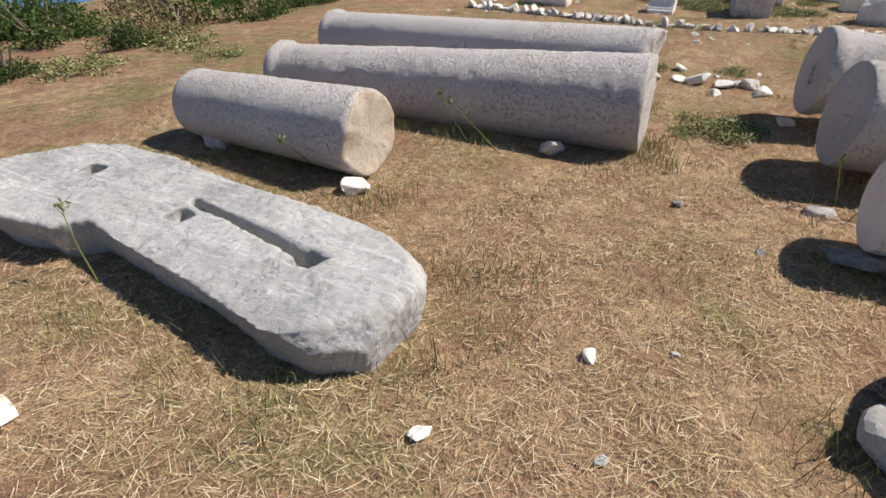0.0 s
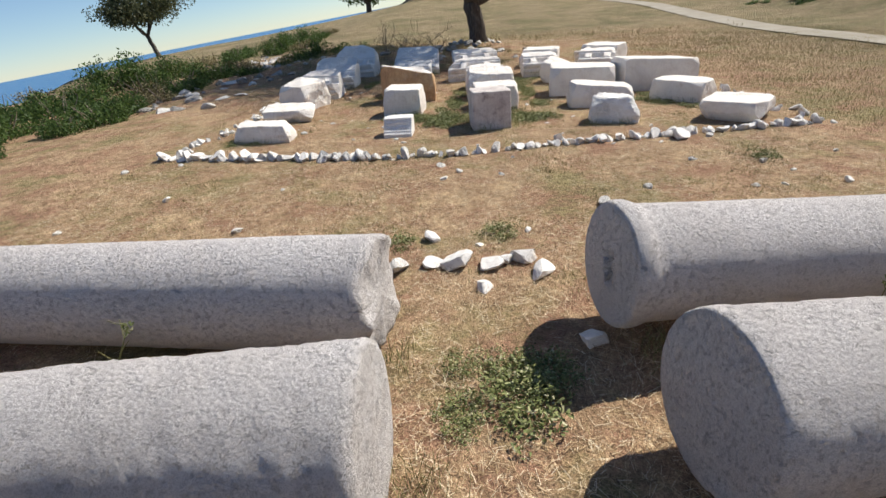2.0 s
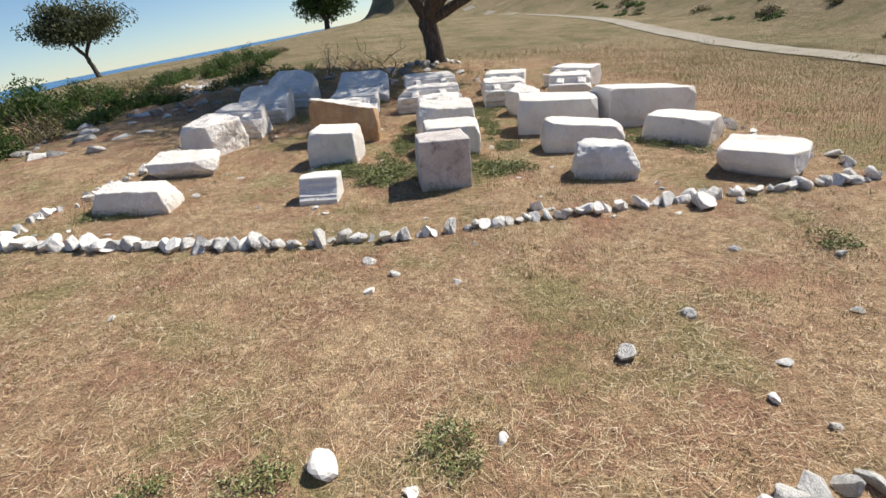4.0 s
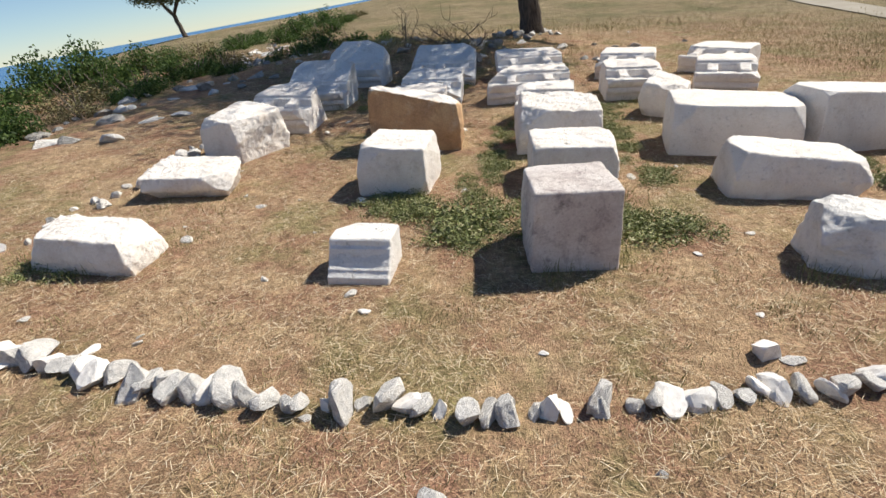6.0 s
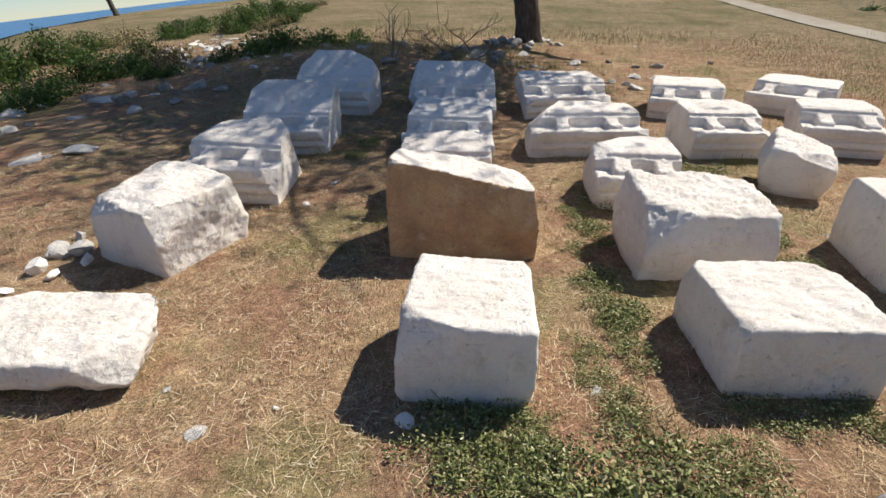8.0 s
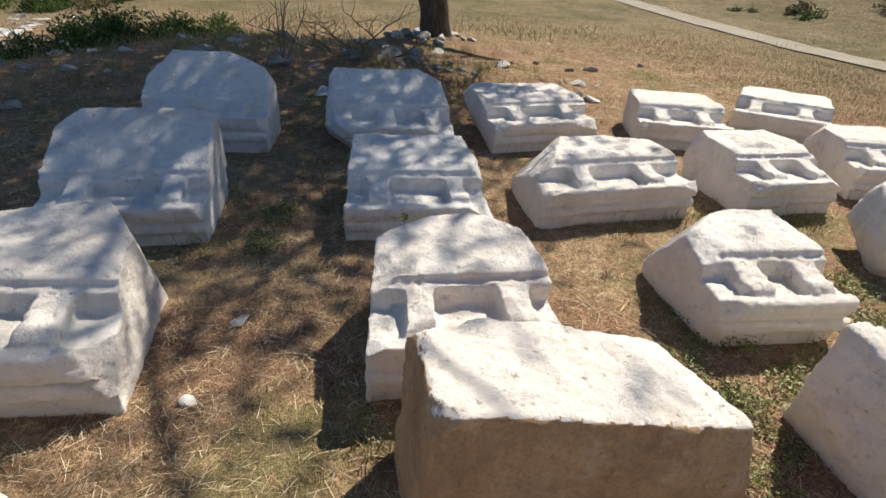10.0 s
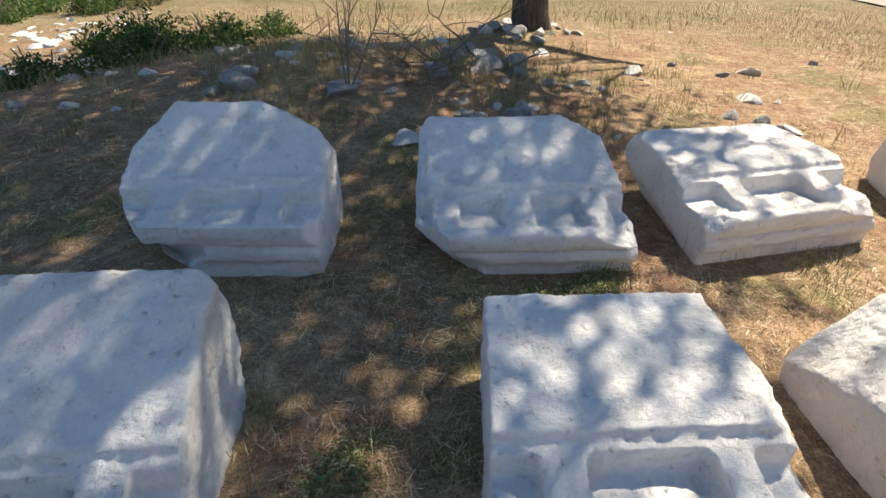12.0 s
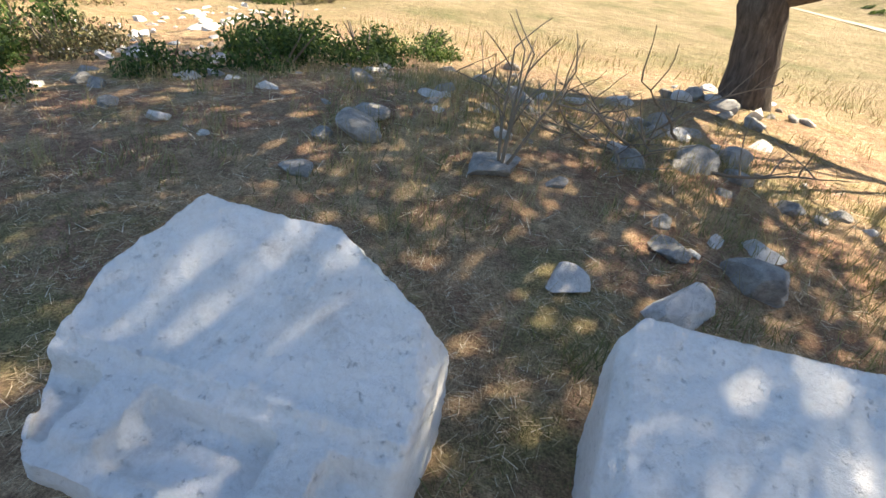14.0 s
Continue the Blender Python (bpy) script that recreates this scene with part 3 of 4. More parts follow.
def tablet():
    """Small moulded block: flat top, stepped mouldings running down its front."""
    bm = bmesh.new()
    prof = [(0.0, -0.05), (0.0, 0.045), (0.010, 0.052), (0.030, 0.066), (0.034, 0.082), (0.060, 0.098), (0.064, 0.112), (0.085, 0.135), (0.100, 0.165), (0.106, 0.190), (0.122, 0.198), (0.126, 0.232), (0.140, 0.245), (0.37, 0.245), (0.38, -0.05)]
    prism_into(bm, prof, -0.195, 0.195)
    me = worn("moulded_stone", bm, 0.009, 1, 0.003, 5, chips=3)
    return place("moulded_stone", me, MARBLE_GREY, seat(-1.07, 9.25, 0, -1), "small grey marble block with stepped mouldings", "carved block", "rows of blocks")


tablet()


def press_bed():
    """Big grey slab with a groove and sockets cut in its top."""
    def grow(x, y):
        return -0.087 + 1.105 * (x + 0.087), -0.268 + 1.105 * (y + 0.268)

    out = [(-0.99, 1.28), (-0.86, 1.08), (-0.90, 0.72), (-1.05, 0.60), (-1.25, 0.59), (-1.66, 0.67), (-2.2, 0.74), (-2.45, 0.80), (-2.55, 0.68), (-2.95, 0.62), (-3.4, 0.7), (-3.6, 1.0), (-3.48, 1.27), (-3.34, 1.46), (-2.7, 1.46), (-2.23, 1.41), (-1.6, 1.35)]
    out = [grow(*p) for p in out]
    bm = bmesh.new()
    top = [bm.verts.new((x, y, 0.21)) for x, y in out]
    low = [bm.verts.new((x + 0.06 * (-2.2 - x) * 0.4, y + 0.22 * (1.1 - y) * (1 if y < 1.1 else 0.3), -0.08)) for x, y in out]
    n = len(out)
    for i in range(n):
        bm.faces.new((top[i], low[i], low[(i + 1) % n], top[(i + 1) % n]))
    bm.faces.new(top)
    bm.faces.new(low[::-1])
    bmesh.ops.recalc_face_normals(bm, faces=bm.faces[:])
    cuts = []

    def cutter(pts, z0, z1):
        c = bmesh.new()
        hull_into(c, [(*grow(x, y), z - 0.135) for x, y in pts for z in (z0, z1)])
        cuts.append(c)

    cutter([(-2.19, 1.17), (-2.16, 1.12), (-1.32, 0.95), (-1.27, 1.0), (-1.6, 1.085)], 0.24, 0.5)
    cutter([(-1.42, 0.92), (-1.28, 0.92), (-1.24, 1.03), (-1.38, 1.05)], 0.12, 0.5)
    cutter([(-2.18, 0.97), (-2.05, 0.97), (-2.04, 1.05), (-2.16, 1.08)], 0.26, 0.5)
    cutter([(-3.02, 1.12), (-2.9, 1.14), (-2.92, 1.22), (-3.03, 1.2)], 0.2, 0.5)
    me = worn("press_slab", bm, 0.012, 1, 0.013, 3, cuts, 0.04, 18)
    return place("press_slab", me, SLAB_GREY, SITE.copy(), "big grey marble slab with cut groove and sockets", "stone slab", "loose stones")


press_bed()


# ---- loose stones and stone borders ----
def rock_mesh(seed, flat=0.7):
    """Angular weathered stone about one unit in half length."""
    rnd = random.Random(seed)
    bm = bmesh.new()
    bmesh.ops.create_icosphere(bm, subdivisions=3, radius=1.0)
    planes = []
    for _ in range(9):
        n = Vector((rnd.gauss(0, 1), rnd.gauss(0, 1), rnd.gauss(0, 1))).normalized()
        planes.append((n, rnd.uniform(0.36, 0.7)))
    off = Vector((seed * 3.3, 0, 0))
    for v in bm.verts:
        for n, d in planes:
            k = v.co.dot(n) - d
            if k > 0:
                v.co -= n * k
        v.co *= 1 + 0.09 * noise.noise(v.co * 2.2 + off) + 0.05 * noise.noise(v.co * 6 + off)
        v.co.z *= flat + 0.25
    me = bpy.data.meshes.new("stone")
    bm.to_mesh(me)
    bm.free()
    return me


ROCKS = [rock_mesh(40 + i, 0.55 + 0.06 * (i % 5)) for i in range(12)]
ROCKS_GREY = []
for r in ROCKS:
    r.materials.append(RUBBLE)
    g = r.copy()
    g.materials.clear()
    g.materials.append(GREYROCK)
    ROCKS_GREY.append(g)
ROCKS_WHITE = []
for r in ROCKS:
    g = r.copy()
    g.materials.clear()
    g.materials.append(WHITE_STONE)
    ROCKS_WHITE.append(g)


def border(label, line, spacing, size, seed, spread=0.05):
    """A row of stones set along a line of the plan, each stone a part."""
    rnd = random.Random(seed)
    top = new("stone_border")
    top.matrix_world = SITE.copy()
    tagged(top, label, "stone border", kind="structure")
    for (x0, y0), (x1, y1) in zip(line, line[1:]):
        d = math.hypot(x1 - x0, y1 - y0)
        n = max(1, int(d / spacing))
        for i in range(n):
            k = (i + rnd.uniform(0.2, 0.8)) / n
            x, y = x0 + (x1 - x0) * k + rnd.uniform(-spread, spread), y0 + (y1 - y0) * k + rnd.uniform(-spread, spread)
            s = size * rnd.choice((0.6, 0.8, 1.0, 1.0, 1.25))
            pool = ROCKS_WHITE if rnd.random() < 0.5 else ROCKS
            ob = part("stone", rnd.choice(pool), None, top)
            ob.matrix_basis = pose(x, y, rise(x, y) + s * 0.25, rnd.uniform(-20, 20), rnd.uniform(-20, 20), rnd.gauss(0, 22)) @ Matrix.Diagonal((s * rnd.uniform(0.6, 0.85), s * rnd.uniform(0.9, 1.2), s * rnd.uniform(0.75, 1.0), 1))
    return top


border("low row of rough white stones behind the columns", [(-4.2, 5.70), (-2.03, 5.53), (-1.22, 5.43), (-0.83, 5.40), (-0.5, 5.45)], 0.115, 0.10, 1, 0.03)
border("low row of rough white stones behind the columns", [(0.60, 5.36), (1.37, 5.60), (2.67, 5.72), (4.4, 6.05), (6.0, 6.4)], 0.13, 0.09, 2, 0.03)
border("row of rough white stones edging the blocks", [(-4.1, 8.72), (-2.9, 8.5), (-1.6, 8.28), (-0.2, 8.24), (0.9, 8.45), (1.9, 8.6), (2.8, 8.75), (4.1, 8.85)], 0.085, 0.098, 3, 0.025)
border("row of small rough stones edging the blocks", [(-4.05, 8.75), (-3.85, 10.2), (-3.75, 11.4), (-3.85, 13.2)], 0.085, 0.075, 4, 0.13)
border("row of small rough stones edging the blocks", [(4.1, 8.75), (4.25, 10.0), (4.1, 12.0)], 0.13, 0.08, 5, 0.16)


def loose(x, y, s, mats=ROCKS, seed=0, label="rough white stone lying on dry ground", squash=0.8, rz=0, sink=0.25, long=1.0, group="loose stones"):
    rnd = random.Random(seed)
    ob = new("rock", mats[seed % len(mats)])
    ob.matrix_world = seat(x, y, s * squash * sink, rz, rnd.uniform(-12, 12), rnd.uniform(-12, 12)) @ Matrix.Diagonal((s * long, s, s * squash, 1))
    return tagged(ob, label, "rock", group)


loose(-1.9, 2.06, 0.10, ROCKS_WHITE, 3, "long white stone beside the short column", 0.6, 20, 0.6, 1.6)
loose(-1.0, 3.16, 0.12, ROCKS, 1, "grey white stone wedged under a column", 0.9)
loose(-2.55, 2.45, 0.16, ROCKS, 5, "white stone at the end of the slab", 0.8)
loose(-3.3, 2.3, 0.18, ROCKS, 6, "white stone at the end of the slab", 0.8)
loose(-0.08, 2.76, 0.045, ROCKS_GREY, 2, "small grey stone in dry grass", 1.0)
loose(0.35, 2.4, 0.04, ROCKS, 4, "small pale stone in dry grass", 0.7)
loose(-0.25, 1.30, 0.045, ROCKS_WHITE, 7, "small pale stone in dry grass", 0.7, 30)
loose(0.06, 1.46, 0.03, ROCKS, 8, "small pale stone in dry grass", 0.6)
loose(-0.68, 0.68, 0.035, ROCKS_WHITE, 9, "small white pointed stone in dry grass", 0.7, 80, 0.4, 1.7)
loose(-0.1, 0.85, 0.028, ROCKS, 10, "small pale stone in dry grass", 0.8)
loose(-2.12, -0.02, 0.2, ROCKS_WHITE, 11, "rounded white stone near the slab", 0.7)
loose(0.80, 2.45, 0.16, ROCKS_GREY, 1, "flat grey stone under the drum", 0.45, 20, 0.5, 1.6)
loose(1.0, 2.30, 0.13, ROCKS_WHITE, 2, "flat white stone under the drum", 0.5, 0, 0.5, 1.4)
loose(0.66, 3.0, 0.085, ROCKS, 5, "white stone between the drum and the column", 0.7)
loose(0.76, 1.28, 0.15, ROCKS, 6, "grey white stone beside a column piece", 0.8, 0, 0.5)
loose(0.88, 1.05, 0.14, ROCKS_GREY, 7, "grey stone beside a column piece", 0.8, 0, 0.5)
loose(0.55, 4.55, 0.12, ROCKS_WHITE, 8, "small white stone wedged under a column", 0.6)
loose(-0.40, 5.9, 0.085, ROCKS_WHITE, 9, "single white stone in short weeds", 0.7)
loose(1.05, 6.5, 0.07, ROCKS, 10, "small pale stone in dry grass", 0.9)
loose(2.4, 8.5, 0.13, ROCKS_WHITE, 0, "pointed white stone standing in the border", 1.3)
loose(1.02, 8.72, 0.10, ROCKS_WHITE, 8, "white stone on the border", 0.9)
for i, (x, y, r) in enumerate(((-0.37, 5.47, 0.08), (-0.18, 5.42, 0.13), (0.03, 5.41, 0.10), (0.14, 5.47, 0.07), (0.28, 5.47, 0.11), (0.37, 5.28, 0.10), (-0.02, 5.10, 0.06))):
    loose(x, y, r, ROCKS_WHITE, i, "large white stone in the row behind the columns", 0.75, 50 * i, 0.4, 1.2, "stones of the row")
rnd = random.Random(77)
for i in range(46):
    x, y = rnd.uniform(-4.5, 4.5), rnd.uniform(5.6, 9.2)
    loose(x, y, rnd.uniform(0.025, 0.06), ROCKS if rnd.random() < 0.7 else ROCKS_WHITE, i, "small pale stone in dry grass", 0.7, rnd.uniform(0, 360), group="scattered stones")
for i in range(45):
    x, y = rnd.uniform(-3.6, 3.8), rnd.uniform(8.5, 13.5)
    loose(x, y, rnd.choice((0.018, 0.025, 0.035, 0.05)), ROCKS if rnd.random() < 0.6 else ROCKS_WHITE, i, "small pale stone between the blocks", 0.6, rnd.uniform(0, 360), 0.2, rnd.uniform(1.0, 1.6), "scattered stones")
for i in range(110):
    x, y = rnd.gauss(-1.6, 2.2), rnd.gauss(19.6, 1.7)
    if y < 16.9:
        continue
    loose(x, y, rnd.choice((0.05, 0.07, 0.1, 0.13, 0.18)), ROCKS_GREY if rnd.random() < 0.6 else ROCKS, i, "weathered grey rock on the mound under the tree", rnd.uniform(0.6, 1.0), rnd.uniform(0, 360), 0.05, rnd.uniform(0.9, 1.5), "rocks on the mound")
for i in range(26):
    a, k = rnd.uniform(0, 6.28), rnd.uniform(0.45, 1.1)
    loose(0.35 + k * math.cos(a), 22.85 + k * math.sin(a), rnd.choice((0.06, 0.09, 0.12, 0.15)), ROCKS_GREY if rnd.random() < 0.6 else ROCKS, i, "weathered stone heaped round the tree's foot", 0.8, rnd.uniform(0, 360), 0.25, rnd.uniform(1.0, 1.5), "rocks round the tree")
for i in range(55):
    x, y = rnd.uniform(-7.5, -5.2), rnd.uniform(12.5, 22)
    loose(x, y, rnd.choice((0.06, 0.09, 0.12, 0.17)), ROCKS_GREY if rnd.random() < 0.5 else ROCKS, i, "weathered rock at the foot of the shrubs", rnd.uniform(0.5, 0.9), rnd.uniform(0, 360), 0.1, rnd.uniform(1.0, 1.7), "rocks by the shrubs")


# ---- plants ----
def quads_mesh(name, c, u, w, mat):
    """Many thin quads: centres c, half lengths u, half widths w."""
    n = len(c)
    v = np.stack([c - u - w, c + u - w * 0.5, c + u + w * 0.5, c - u + w], 1).reshape(-1, 3)
    me = bpy.data.meshes.new(name)
    me.vertices.add(4 * n)
    me.vertices.foreach_set("co", v.ravel())
    me.loops.add(4 * n)
    me.loops.foreach_set("vertex_index", np.arange(4 * n))
    me.polygons.add(n)
    me.polygons.foreach_set("loop_start", np.arange(0, 4 * n, 4))
    me.update(calc_edges=True)
    me.materials.append(mat)
    return me


def unit(v):
    return v / np.maximum(1e-9, np.linalg.norm(v, axis=1, keepdims=True))


rng = np.random.default_rng(5)
SITE_NP = np.array(SITE.to_3x3())


def patch(x, y, s, seed):
    """Slow random field over the plan."""
    g = np.random.default_rng(seed)
    f = np.zeros_like(x)
    for _ in range(14):
        a, k, p = g.uniform(0, 2 * np.pi), g.uniform(0.5, 1.8) / s, g.uniform(0, 6.28)
        f += np.sin(2 * np.pi * k * (x * np.cos(a) + y * np.sin(a)) + p)
    return f / 3.7


def rises(x, y):
    return np.array([rise(a, b) for a, b in zip(x, y)])


def straw_field(n, x0, x1, y0, y1, lo, hi, wid, seed, lift=0.012):
    x, y = rng.uniform(x0, x1, n), rng.uniform(y0, y1, n)
    keep = patch(x, y, 0.9, seed) + rng.normal(0, 0.6, n) > -0.45
    x, y = x[keep], y[keep]
    n = len(x)
    a, el = rng.uniform(0, 2 * np.pi, n), np.abs(rng.normal(0, 0.16, n))
    ln = rng.uniform(lo, hi, n) / 2
    u = np.stack([np.cos(a) * np.cos(el), np.sin(a) * np.cos(el), np.sin(el)], 1) * ln[:, None]
    side = np.stack([-np.sin(a), np.cos(a), rng.normal(0, 0.35, n)], 1)
    c = np.stack([x, y, rises(x, y) + u[:, 2] + rng.uniform(0.0, lift, n)], 1)
    return quads_mesh("straw", c @ SITE_NP.T, u @ SITE_NP.T, (unit(side) * (wid * rng.uniform(0.6, 1.3, n))[:, None]) @ SITE_NP.T, STRAW)


tagged(part("straw_litter", straw_field(330000, -4.2, 4.0, -0.2, 9.4, 0.02, 0.085, 0.0011, 3), STRAW), "cut dry straw lying over the ground", "dry grass", kind="stuff")
tagged(part("straw_litter", straw_field(220000, -5.6, 4.6, 9.4, 17.5, 0.022, 0.085, 0.0012, 4), STRAW), "cut dry straw lying between the blocks", "dry grass", kind="stuff")
tagged(part("straw_litter", straw_field(60000, -7.0, 7.0, 17.5, 27.0, 0.04, 0.13, 0.0022, 6), STRAW), "dry straw on the mound and beyond", "dry grass", kind="stuff")


def blades(n, x, y, lo, hi, wid, mat, lean=0.5):
    a, el = rng.uniform(0, 2 * np.pi, n), np.clip(rng.normal(1.15, lean * 0.5, n), 0.3, 1.57)
    ln = rng.uniform(lo, hi, n) / 2
    u = np.stack([np.cos(a) * np.cos(el), np.sin(a) * np.cos(el), np.sin(el)], 1) * ln[:, None]
    b = rng.uniform(0, 2 * np.pi, n)
    side = np.stack([np.cos(b), np.sin(b), 0 * b], 1)
    c = np.stack([x, y, rises(x, y) + u[:, 2] - 0.005], 1)
    return quads_mesh("blades", c @ SITE_NP.T, u @ SITE_NP.T, (side * wid) @ SITE_NP.T, mat)


def tufts(clumps, per, spread, lo, hi, wid, mat):
    cx, cy = np.array(clumps).T
    x = np.repeat(cx, per) + rng.normal(0, spread, len(cx) * per)
    y = np.repeat(cy, per) + rng.normal(0, spread, len(cx) * per)
    return blades(len(x), x, y, lo, hi, wid, mat)


def scatter(n, x0, x1, y0, y1, seed, bias):
    x, y = rng.uniform(x0, x1, n), rng.uniform(y0, y1, n)
    k = patch(x, y, 1.6, seed) > bias
    return list(zip(x[k], y[k]))


tagged(part("green_grass", tufts(scatter(3400, -4.5, 4.5, 0, 18, 8, 0.05), 24, 0.06, 0.015, 0.05, 0.0017, GREENGRASS), GREENGRASS), "patches of short green grass in the straw", "grass", kind="stuff")
tagged(part("dry_grass", tufts(scatter(900, -5, 5, 0, 18, 9, 0.0), 18, 0.12, 0.02, 0.06, 0.0015, DRYGRASS), DRYGRASS), "thin standing dry grass", "dry grass", kind="stuff")
tagged(part("dry_grass", tufts(scatter(5200, 4.6, 15, 5, 30, 12, -0.5), 20, 0.32, 0.02, 0.07, 0.0032, DRYGRASS), DRYGRASS), "thin dry grass over the open field", "dry grass", kind="stuff")
tagged(part("green_grass", tufts(scatter(3200, 4.6, 16, 5, 40, 13, 0.1), 22, 0.35, 0.02, 0.07, 0.0032, GREENGRASS), GREENGRASS), "green grass patches over the open field", "grass", kind="stuff")
tagged(part("dry_grass", tufts(scatter(3600, -6, 24, 24, 56, 10, -0.3), 14, 0.3, 0.06, 0.2, 0.007, DRYGRASS), DRYGRASS), "tall dry grass on the far field", "dry grass", kind="stuff")


tagged(part("dry_grass", tufts([(rng.normal(-2.2, 2.0), rng.normal(19.5, 1.5)) for _ in range(260)], 30, 0.09, 0.05, 0.2, 0.0022, DRYGRASS), DRYGRASS), "rusty dry tufts among the mound rocks", "dry grass", kind="stuff")
tagged(part("green_grass", tufts([(rng.normal(-2.0, 1.8), rng.normal(18.9, 1.6)) for _ in range(130)], 34, 0.09, 0.04, 0.14, 0.0025, GREENGRASS), GREENGRASS), "green tufts among the mound rocks", "grass", kind="stuff")
EDGE = [(-3.4, 9.4), (-2.9, 9.35), (-3.2, 10.8), (-1.2, 10.4), (-0.95, 10.42), (0.1, 9.38), (0.5, 9.6), (1.6, 9.4), (1.95, 9.4), (2.9, 10.7), (3.2, 10.5), (-0.3, 10.6), (0.7, 10.6), (-1.4, 14.0), (-1.1, 13.98), (0.1, 14.1), (0.5, 14.2), (0.75, 14.2),
        (-2.2, 2.3), (-2.6, 2.15), (-3.0, 2.1), (-0.4, 3.3), (-0.36, 3.5), (-0.5, 4.4), (-1.5, 3.2), (-2.2, 3.2), (-2.8, 3.3), (0.9, 3.35), (1.4, 3.4), (2.0, 3.5), (1.2, 4.4), (1.8, 4.45), (0.7, 2.3), (-0.9, 1.5), (-0.8, 0.9), (-1.2, 0.5), (-1.7, 0.5), (-2.3, 0.5),
        (-0.3, 3.62), (-0.25, 3.3), (-1.8, 3.15), (-2.5, 3.2), (-3.2, 3.3), (1.7, 3.4), (0.85, 4.45), (-1.6, 2.05), (-1.75, 1.95), (-0.62, 1.2), (-0.7, 1.7), (1.1, 2.25), (0.6, 1.2), (-1.9, 1.6), (0.2, 15.6), (-0.9, 15.6), (1.5, 14.1), (-2.6, 14.1), (-2.55, 14.8), (-1.9, 14.6), (0.4, 12.6), (0.1, 12.7), (-1.75, 12.5)]
tagged(part("green_grass", tufts(EDGE, 120, 0.09, 0.03, 0.13, 0.0017, GREENGRASS), GREENGRASS), "taller green grass left standing along the stones", "grass", kind="stuff")


def leaf_cloud(n, size, radii, seed, mat, flat=0.0, lumps=9):
    """Crown of leaves gathered in uneven lumps."""
    g = np.random.default_rng(seed)
    lc = unit(g.normal(size=(lumps, 3))) * (g.uniform(0.35, 0.85, lumps)[:, None])
    lc[:, 2] = np.abs(lc[:, 2]) if flat else lc[:, 2]
    lr = g.uniform(0.25, 0.5, lumps)
    pick = g.integers(0, lumps, n)
    d = unit(g.normal(size=(n, 3))) * (g.uniform(0, 1, n) ** 0.45)[:, None]
    c = (lc[pick] + d * lr[pick][:, None]) * np.array(radii)
    u = unit(g.normal(size=(n, 3))) * (size * g.uniform(0.6, 1.2, n))[:, None]
    w = unit(np.cross(u, g.normal(size=(n, 3)))) * (size * 0.5)
    return quads_mesh("crown", c, u, w, mat)


def tube_into(bm, pts, radii, sides=8):
    prev, side = None, Vector((1, 0.1, 0))
    for i, (p, r) in enumerate(zip(pts, radii)):
        d = (pts[min(i + 1, len(pts) - 1)] - pts[max(i - 1, 0)]).normalized()
        side = side - d * side.dot(d)
        if side.length < 1e-3:
            side = d.orthogonal()
        side.normalize()
        up = d.cross(side)
        cur = [bm.verts.new(p + (side * math.cos(2 * math.pi * k / sides) + up * math.sin(2 * math.pi * k / sides)) * r) for k in range(sides)]
        if prev:
            for k in range(sides):
                bm.faces.new((prev[k], prev[(k + 1) % sides], cur[(k + 1) % sides], cur[k]))
        prev = cur
    bm.faces.new(prev)


def limb(bm, start, way, length, r0, r1, rnd, sides=8, bend=0.25, steps=7):
    pts, radii, p, d = [], [], Vector(start), Vector(way).normalized()
    for i in range(steps + 1):
        pts.append(p.copy())
        radii.append(r0 + (r1 - r0) * i / steps)
        d = (d + Vector((rnd.uniform(-bend, bend), rnd.uniform(-bend, bend), rnd.uniform(-bend, bend) * 0.6))).normalized()
        p = p + d * length / steps
    tube_into(bm, pts, radii, sides)
    return pts


